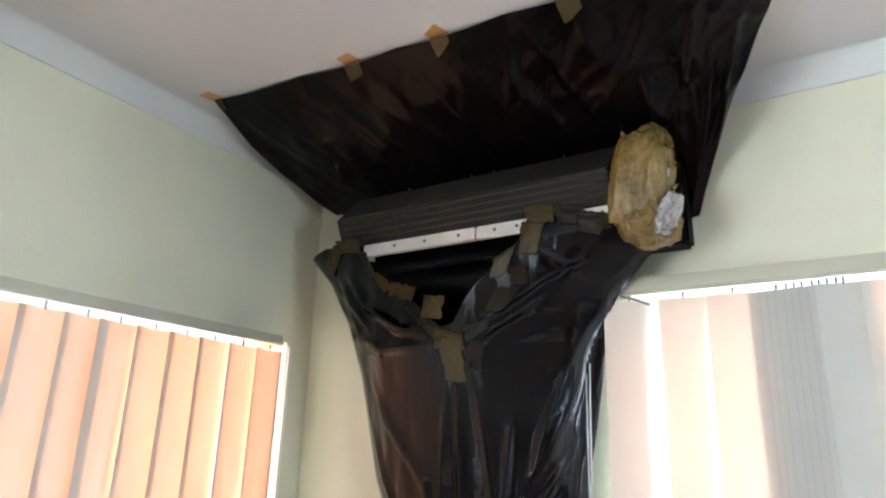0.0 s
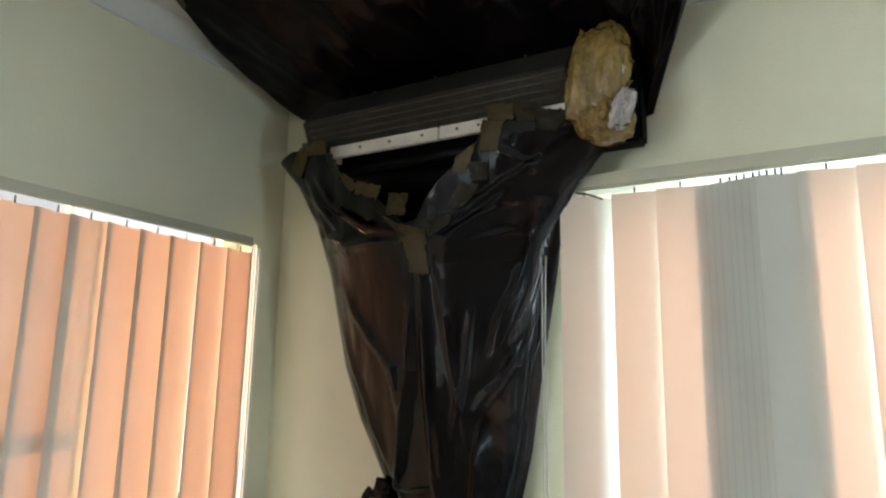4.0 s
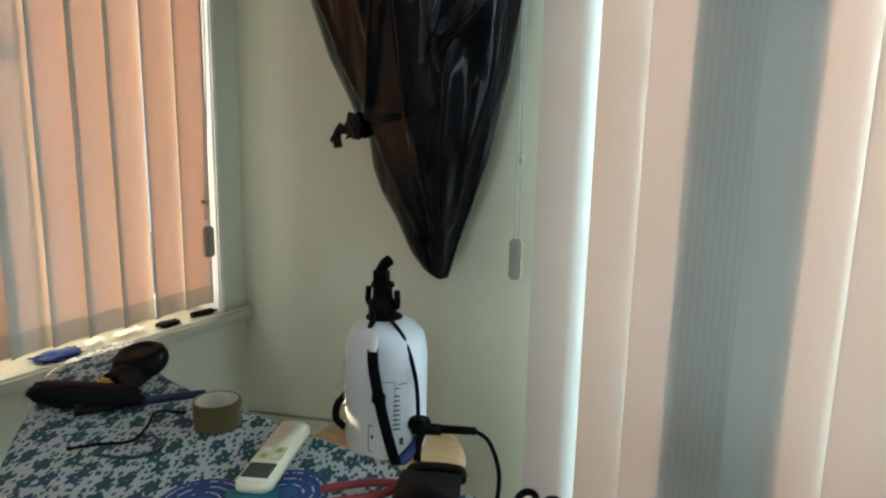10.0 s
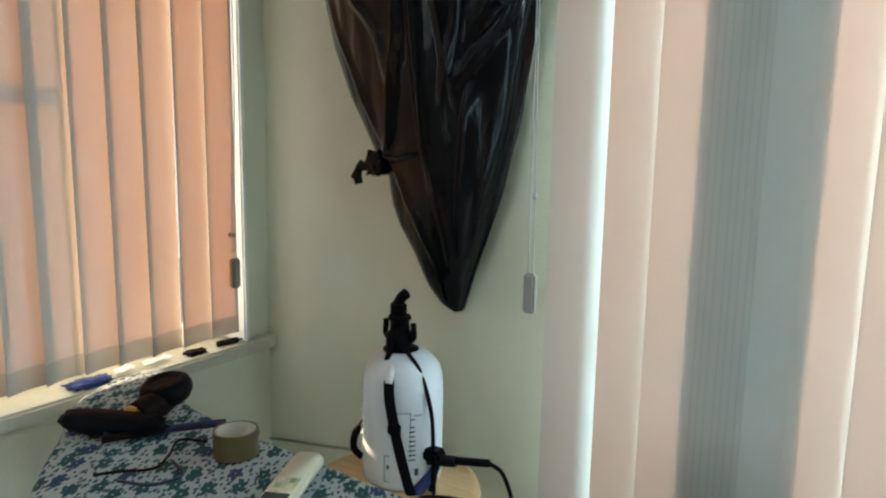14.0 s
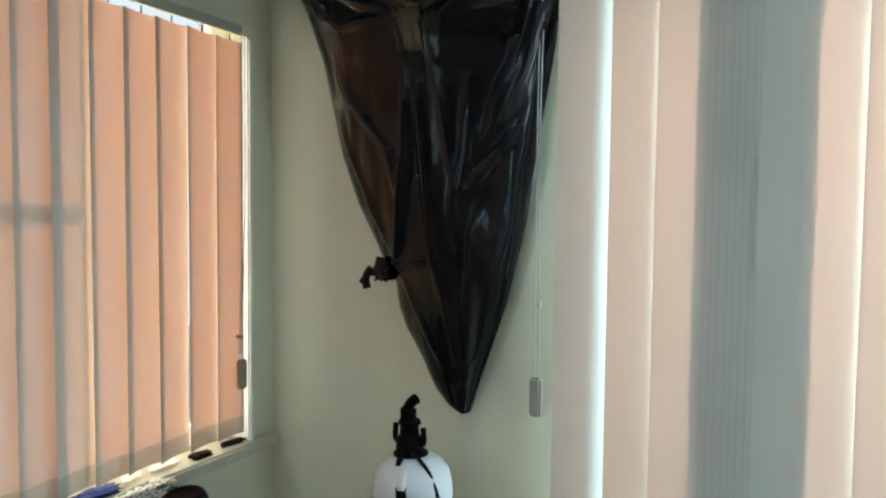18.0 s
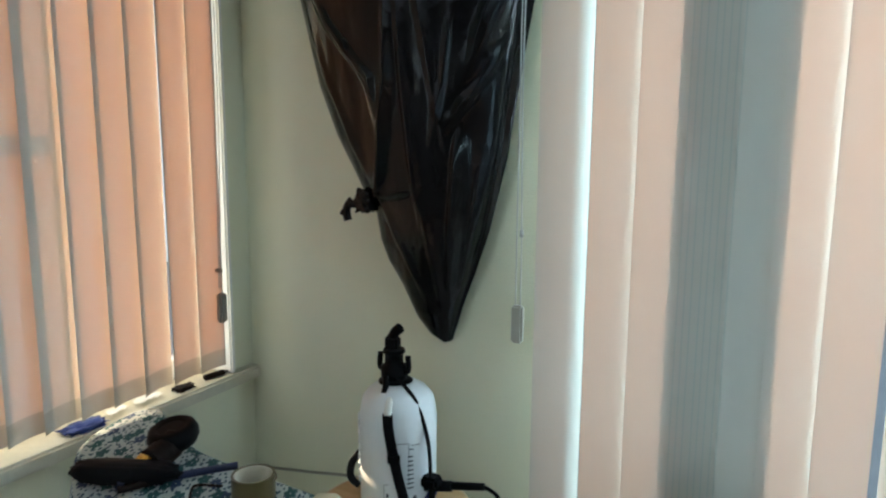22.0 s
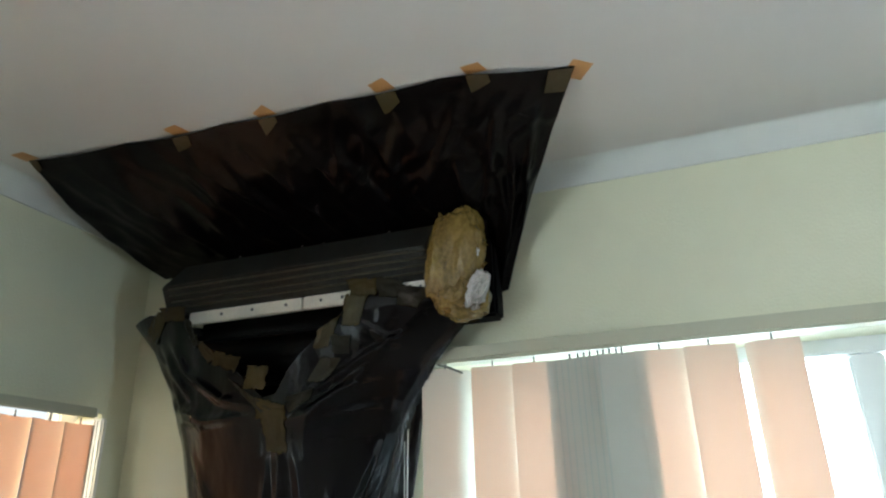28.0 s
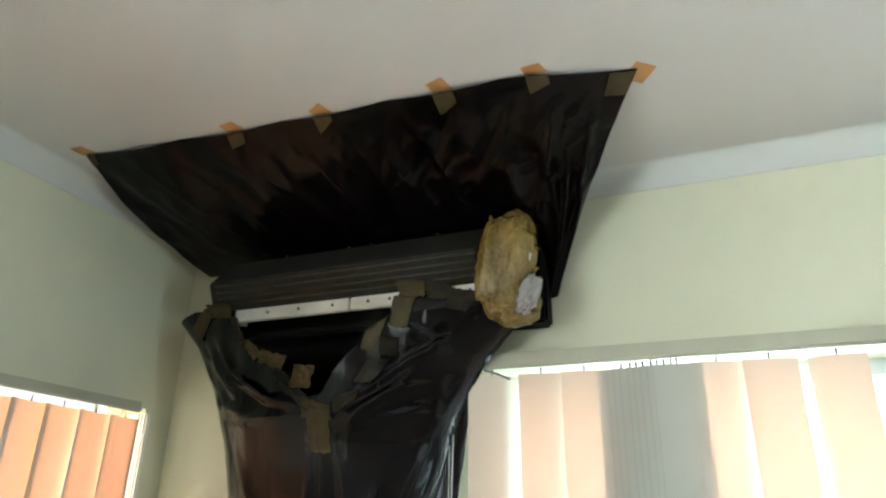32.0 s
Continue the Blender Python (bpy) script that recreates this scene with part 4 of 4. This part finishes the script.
    big, cells = flowers(33.0, 0.0116, 5)
    leaf, _ = flowers(62.0, 0.0036, 3)
    dots, _ = spots(100.0, 0.39, 1.5)
    small = maths("MAXIMUM", leaf, dots)
    sep = nt.nodes.new("ShaderNodeSeparateColor")
    nt.links.new(cells.outputs["Color"], sep.inputs[0])
    green = maths("MULTIPLY", big, maths("GREATER_THAN", sep.outputs[0], 0.28))
    colour = blend(small, (0.38, 0.41, 0.39), (0.025, 0.06, 0.09))
    colour = blend(big, colour, (0.02, 0.045, 0.10))
    colour = blend(green, colour, (0.012, 0.065, 0.065))
    for cx, cy in ((0.062, -0.058), (0.132, 0.008)):
        dist = nt.nodes.new("ShaderNodeVectorMath")
        dist.operation = "DISTANCE"
        flat = nt.nodes.new("ShaderNodeVectorMath")
        flat.operation = "MULTIPLY"
        flat.inputs[1].default_value = (1, 1, 0)
        nt.links.new(tc.outputs["Object"], flat.inputs[0])
        nt.links.new(flat.outputs[0], dist.inputs[0])
        dist.inputs[1].default_value = (cx, cy, 0)
        r = dist.outputs["Value"]
        ring = maths("GREATER_THAN", maths("SINE", maths("MULTIPLY", r, 520.0)), -0.8)
        colour = blend(maths("MULTIPLY", maths("LESS_THAN", r, 0.052), ring), colour, (0.018, 0.045, 0.18))
        colour = blend(maths("LESS_THAN", r, 0.014), colour, (0.03, 0.09, 0.20))
    nt.links.new(colour, b.inputs["Base Color"])
    weave, bump = node("TexNoise", Scale=220.0), nt.nodes.new("ShaderNodeBump")
    bump.inputs["Strength"].default_value = 0.2
    nt.links.new(tc.outputs["Object"], weave.inputs["Vector"])
    nt.links.new(weave.outputs[0], bump.inputs["Height"])
    nt.links.new(bump.outputs[0], b.inputs["Normal"])
    return m


part("cover", local(cover_mesh(), board), flowered(), board)
for x0, x1 in ((0.30, 1.0), (1.0, 0.30)):
    for dy in (-0.12, 0.12):
        part("leg", local(rod((x0, -0.66 + dy, 0.0), (x1, -0.70 + dy, BOARD - 0.045), 0.011), board), ALU, board)


def on_board(name, label, category, at, turn=0):
    ob = thing(name, label, category)
    ob.matrix_basis = pose(at[0], at[1], BOARD + 0.003, 0, 0, turn)
    return ob


# remote control
rc = on_board("remote_control", "ivory air conditioner remote with a grey display", "remote", (0.674, -0.606), 113)
def rounded_slab(length, width, height, corner, bevel):
    """A flat case with rounded corners and softened edges."""
    pts = []
    for cx, cy, a0 in ((1, 1, 0), (-1, 1, 90), (-1, -1, 180), (1, -1, 270)):
        for k in range(7):
            a = radians(a0 + 15 * k)
            pts.append((cx * (length / 2 - corner) + corner * math.cos(a), cy * (width / 2 - corner) + corner * math.sin(a)))
    bm = extrude(pts, 2, 0, height)
    rim = [e for e in bm.edges if abs(e.verts[0].co.z - e.verts[1].co.z) < 1e-6]
    bmesh.ops.bevel(bm, geom=rim, offset=bevel, segments=3, affect="EDGES")
    return smooth(bm)


part("body", rounded_slab(0.170, 0.046, 0.0188, 0.014, 0.005), REMOTE, rc)
part("display", box((-0.074, -0.017, 0.0185), (-0.040, 0.017, 0.0197), 0.001), LCD, rc)
part("panel", box((-0.030, -0.017, 0.0185), (0.002, 0.017, 0.0194), 0.001), TAN, rc)
for bx, by, mm in ((-0.022, 0.008, GREEN), (-0.022, -0.008, REMOTE), (-0.006, 0.008, REMOTE), (-0.006, -0.008, GREEN)):
    part("button", box((bx - 0.005, by - 0.004, 0.0192), (bx + 0.005, by + 0.004, 0.0203), 0.001), mm, rc)

# roll of packing tape
tr = on_board("tape_roll", "roll of brown packing tape lying flat", "tape roll", (0.525, -0.568))


def ring_mesh(r0, r1, h, seg=40):
    bm = bmesh.new()
    rows = [[bm.verts.new((r * math.cos(2 * math.pi * k / seg), r * math.sin(2 * math.pi * k / seg), z)) for k in range(seg)] for r, z in ((r0, 0), (r1, 0), (r1, h), (r0, h))]
    for a, b in zip(rows, rows[1:] + rows[:1]):
        for k in range(seg):
            bm.faces.new((a[k], a[(k + 1) % seg], b[(k + 1) % seg], b[k]))
    return bm


part("tape", ring_mesh(0.0300, 0.0335, 0.039), ROLL, tr)
part("core", ring_mesh(0.0280, 0.0298, 0.038), CARDBOARD, tr)
part("loose_end", sweep([(0.020, 0.027, 0.034), (0.034, 0.014, 0.037), (0.041, 0.002, 0.036)], 0.0035, 8, flat=0.15), ROLL, tr)

# ---- stool and pressure sprayer by the wall ----
STOOL = 0.805
stool = thing("stool", "round varnished pine stool by the wall", "stool", at=(0.56, -0.20, 0))
part("seat", lathe([(0.150, -0.032), (0.166, -0.028), (0.172, -0.016), (0.168, -0.004), (0.158, 0.0)], (0, 0, STOOL), 48), WOOD, stool)
for a in (45, 135, 225, 315):
    c, s = math.cos(radians(a)), math.sin(radians(a))
    part("leg", rod((0.15 * c, 0.15 * s, 0), (0.11 * c, 0.11 * s, STOOL - 0.03), 0.016), WOOD, stool)
for a in (0, 90):
    c, s = math.cos(radians(a + 45)), math.sin(radians(a + 45))
    part("rung", rod((0.135 * c, 0.135 * s, 0.3), (-0.135 * c, -0.135 * s, 0.3), 0.010), WOOD, stool)

SX, SY = 0.552, -0.165
spray = thing("pressure_sprayer", "white pressure sprayer with a black pump and strap", "sprayer", at=(SX, SY, STOOL))
part("tank", lathe([(0.060, 0.0), (0.078, 0.004), (0.0805, 0.014), (0.081, 0.04), (0.080, 0.05), (0.081, 0.06), (0.081, 0.192), (0.079, 0.213), (0.074, 0.235), (0.060, 0.252), (0.042, 0.263), (0.034, 0.266)], (0, 0, 0), 48), BOTTLE, spray)
part("neck_ring", lathe([(0.030, 0.255), (0.036, 0.256), (0.036, 0.268), (0.026, 0.272)], (-0.006, 0, 0), 24), BLACK, spray)
pump = part("pump_cap", lathe([(0.027, 0.268), (0.028, 0.298), (0.020, 0.302), (0.019, 0.325), (0.024, 0.327), (0.022, 0.334)], (-0.010, 0, 0), 20), BLACK, spray)
for sx in (-1, 1):
    part("lug", sweep([(sx * 0.020 - 0.010, 0, 0.285), (sx * 0.034 - 0.010, 0, 0.292), (sx * 0.033 - 0.010, 0, 0.322)], 0.006, 8), BLACK, pump)
handle = box((-0.028, -0.012, 0.330), (0.002, 0.012, 0.362), 0.005)
sweep([(-0.018, 0, 0.345), (-0.008, 0, 0.368), (0.006, 0, 0.381)], 0.011, 8, bm=handle, flat=0.8)
part("pump_handle", handle, BLACK, spray)
# shoulder strap down the front
front = radians(-62)


def round_tank(a, z, out=0.0):
    r = table([(0.0, 0.0805), (0.19, 0.0815), (0.23, 0.073), (0.26, 0.04)], z) + out
    return (r * math.cos(a), r * math.sin(a), z)


part("strap", sweep([round_tank(front - 0.24, 0.226, 0.004), round_tank(front - 0.18, 0.19, 0.005), round_tank(front - 0.03, 0.12, 0.006), round_tank(front + 0.13, 0.06, 0.007), round_tank(front + 0.30, 0.006, 0.010), round_tank(front + 0.40, 0.002, 0.012)], 0.0105, 8, flat=0.25), RUBBER, spray)
part("strap_tail", sweep([round_tank(front + 0.38, 0.003, 0.010), round_tank(front + 0.75, 0.026, 0.007), round_tank(front + 1.1, 0.054, 0.005)], 0.0105, 8, flat=0.25), BLUE, spray, "blue strap end")
part("strap_clip", sweep([round_tank(front - 0.24, 0.250, 0.006), round_tank(front - 0.22, 0.238, 0.009), round_tank(front - 0.22, 0.222, 0.008)], 0.0075, 8, flat=0.5), BAR, spray)
part("strap_hook", sweep([(-0.012, -0.030, 0.282), (-0.006, -0.040, 0.268), (-0.004, -0.050, 0.254)], 0.0065, 8), BLACK, spray)
part("buckle", box((-0.013, -0.004, -0.011), (0.013, 0.004, 0.011), 0.003), BLACK, spray).matrix_basis = Matrix.Translation(round_tank(front - 0.06, 0.135, 0.009)) @ pose(0, 0, 0, 0, 0, 28)
part("hose", sweep([(0.008, -0.018, 0.276), (0.034, -0.028, 0.266), (0.062, -0.030, 0.235), (0.086, -0.028, 0.16), (0.094, -0.030, 0.06), (0.099, -0.034, -0.03), (0.100, -0.038, -0.13)], 0.0042, 8), RUBBER, spray)
part("rear_strap", sweep([round_tank(radians(195), 0.10, 0.004), round_tank(radians(198), 0.075, 0.022), round_tank(radians(200), 0.045, 0.024), round_tank(radians(205), 0.03, 0.004)], 0.008, 8, flat=0.3), RUBBER, spray)
for k in range(9):
    part("rib", sweep([round_tank(radians(a), 0.055 + 0.017 * k, 0.0015) for a in (168, 186, 204, 222)], 0.0030, 6, steps=3), BOTTLE, spray)
# graduation marks and label bars on the tank
def bar(a, z, w, h):
    m = Matrix.Translation(round_tank(a, z, 0.0006)) @ pose(0, 0, 0, 0, 0, math.degrees(a) + 90)
    part("print_bar", box((-w / 2, -0.0004, -h / 2), (w / 2, 0.0004, h / 2)), PRINT, spray).matrix_basis = m


for k in range(8):
    bar(front + 0.34, 0.068 + 0.0095 * k, 0.015 - 0.0006 * k, 0.0028)
for a, z, w, h in ((front + 0.14, 0.163, 0.028, 0.001), (front + 0.30, 0.118, 0.001, 0.09), (front + 0.36, 0.150, 0.010, 0.002), (front + 0.46, 0.042, 0.008, 0.014), (front - 0.27, 0.075, 0.010, 0.001), (front - 0.33, 0.048, 0.001, 0.054), (front - 0.27, 0.022, 0.010, 0.001), (front - 0.24, 0.052, 0.005, 0.008), (front + 0.48, 0.158, 0.018, 0.0012)):
    bar(a, z, w, h)
# spray lance lying beside it
lance = thing("spray_lance", "black spray lance with its hose over the stool", "sprayer lance")
part("trigger_grip", rod((0.615, -0.185, 0.862), (0.680, -0.168, 0.868), 0.011, seg=14), BLACK, lance)
part("trigger", box((0.622, -0.205, 0.868), (0.662, -0.170, 0.892), 0.006), BLACK, lance)
part("tube", rod((0.675, -0.168, 0.868), (0.745, -0.150, 0.874), 0.0085, seg=14, r2=0.0075), BLACK, lance)
part("hose", sweep([(0.745, -0.150, 0.874), (0.775, -0.152, 0.860), (0.802, -0.165, 0.815), (0.805, -0.175, 0.76), (0.800, -0.185, 0.70), (0.79, -0.19, 0.62)], 0.0042, 8), RUBBER, lance)
part("support", rod((0.64, -0.19, STOOL), (0.645, -0.185, 0.862), 0.007, seg=10), BLACK, lance)

# ---- tools on the board ----
dryer = on_board("heat_gun", "black and dark brown heat gun lying on its side", "heat gun", (0.324, -0.555), 24)
part("head", lathe([(0.027, -0.006), (0.037, 0.0), (0.043, 0.010), (0.044, 0.020), (0.040, 0.031), (0.031, 0.037), (0.023, 0.031)], (0, 0, 0), 32), BLACK, dryer).matrix_basis = pose(-0.003, 0.030, 0.028, 10, -6, 0)
part("barrel", sweep([(0.0, 0.02, 0.036), (-0.005, -0.01, 0.030), (-0.015, -0.04, 0.024)], 0.024, 12), BROWN, dryer)
part("switch", box((-0.035, -0.052, 0.020), (-0.010, -0.028, 0.040), 0.004), YELLOW, dryer)
part("grip", lump((-0.046, -0.062, 0.019), (0.080, 0.019, 0.016), 0.10, 4.0, 9, 0.6), RUBBER, dryer)
shears = on_board("snips", "dark tin snips beside the heat gun", "snips", (0.405, -0.570), 30)
part("blade", sweep([(0.06, 0.025, 0.012), (0.02, 0.012, 0.012), (-0.03, -0.004, 0.01)], 0.0065, 8, flat=0.5), NAVY, shears)
part("grip", sweep([(-0.03, -0.004, 0.010), (-0.07, -0.006, 0.009), (-0.12, -0.022, 0.008)], 0.0055, 8), NAVY, shears)
part("grip", sweep([(-0.03, -0.004, 0.010), (-0.07, -0.022, 0.009), (-0.11, -0.045, 0.008)], 0.0055, 8), BROWN, shears)
pliers = on_board("pliers", "pliers with red grips", "pliers", (0.845, -0.590), 38)
part("grip", sweep([(0.02, 0.0, 0.010), (-0.03, 0.008, 0.010), (-0.085, 0.002, 0.009)], 0.0052, 8), RED, pliers)
part("grip", sweep([(0.02, 0.0, 0.010), (-0.02, -0.020, 0.010), (-0.072, -0.027, 0.009)], 0.0052, 8), RED, pliers)
part("jaw", sweep([(0.015, 0.0, 0.010), (0.045, 0.006, 0.011), (0.075, 0.010, 0.010)], 0.0095, 8, flat=0.7), STEEL, pliers)
case = on_board("tool_case", "small black plastic tool case", "case", (0.900, -0.600), 22)
part("body", rounded_slab(0.072, 0.069, 0.022, 0.008, 0.004), BLACK, case)
part("lid", rounded_slab(0.074, 0.071, 0.007, 0.009, 0.002), BLACK, case).location = (0, 0, 0.0225)
part("handle", sweep([(-0.03, 0.034, 0.02), (-0.02, 0.052, 0.024), (0.03, 0.052, 0.024), (0.036, 0.034, 0.02)], 0.006, 8), BROWN, case)
scis = on_board("scissors", "black handled scissors standing past the board's edge", "scissors", (1.012, -0.535), 0)
for dx in (-0.018, 0.018):
    loop = [(dx * 0.85 + 0.0105 * math.cos(a), 0.011 * math.sin(a), 0.008 + 0.005 * math.sin(a)) for a in (2 * math.pi * k / 10 for k in range(11))]
    part("finger_loop", sweep(loop, 0.0045, 8, steps=3), BLACK, scis)
part("blade", sweep([(0, -0.012, 0.012), (0.004, -0.05, 0.008), (0.006, -0.10, 0.005)], 0.006, 8, flat=0.3), STEEL, scis)
card = on_board("teal_card", "small teal folded card", "card", (0.718, -0.695), 40)
part("sheet", box((-0.03, -0.03, 0), (0.03, 0.03, 0.004), 0.001), TEAL, card)

# ---- clutter on the window sill ----
def on_sill(name, label, category, y, x=0.0, turn=0):
    ob = thing(name, label, category)
    ob.matrix_basis = pose(x, y, 0.9795, 0, 0, turn)
    return ob


pen = on_sill("screwdriver", "dark screwdriver lying on the sill", "screwdriver", -0.13, 0.005, 80)
part("grip", sweep([(-0.04, 0, 0.008), (0, 0, 0.008), (0.015, 0, 0.008)], 0.0075, 8), BROWN, pen)
part("shaft", rod((0.015, 0, 0.008), (0.05, 0.002, 0.006), 0.003), STEEL, pen)
for y, l, w, h, mm, lab in ((-0.235, 0.05, 0.03, 0.005, BROWN, "small brown lid on the sill"), (-0.49, 0.085, 0.045, 0.006, BLUE, "crumpled blue plastic wrapper on the sill")):
    ob = on_sill("wrapper", lab, "wrapper", y, 0.0)
    part("body", lump((0, 0, h), (w / 2.4, l / 2.4, h), 0.5, y * 30, 9), mm, ob)
# white sheets stand in for the line of daylight under the vanes
for y, l, turn in ((-0.33, 0.07, 4), (-0.41, 0.05, 20)):
    ob = on_sill("paper", "white paper standing in for the bright line on the sill", "paper", y, -0.01, turn)
    part("sheet", surface(lambda u, v: ((u - 0.5) * 0.026, (v - 0.5) * l, 0.004 + 0.006 * (1 + noise.noise(Vector((u * 3, v * 6, y))))), 8, 12), PAPER, ob)

rag = on_board("white_rag", "crumpled white rag at the board's edge", "rag", (0.515, -0.878))
part("cloth", lump((0, 0, 0.014), (0.026, 0.026, 0.012), 0.35, 12.0, 6), PAPER, rag)

string = on_board("string", "dark string curled on the flowered cover", "string", (0.44, -0.60))
part("strand", sweep([(0.02, 0.03, 0.003), (-0.02, 0.01, 0.003), (0.01, -0.03, 0.003), (0.03, -0.07, 0.003), (0.0, -0.10, 0.003), (-0.02, -0.13, 0.004)], 0.0022, 6), BROWN, string)
part("strand", sweep([(0.03, -0.04, 0.003), (0.08, -0.06, 0.003), (0.07, -0.10, 0.003), (0.02, -0.12, 0.003)], 0.0025, 6), NAVY, string)

cable = thing("cable", "thin grey cable running along the wall", "cable")
part("sheath", sweep([(0.0, -0.006, 0.682), (0.09, -0.006, 0.696), (0.21, -0.006, 0.713), (0.31, -0.006, 0.728), (0.42, -0.008, 0.735), (0.55, -0.010, 0.730)], 0.0035, 8), WEIGHT, cable)
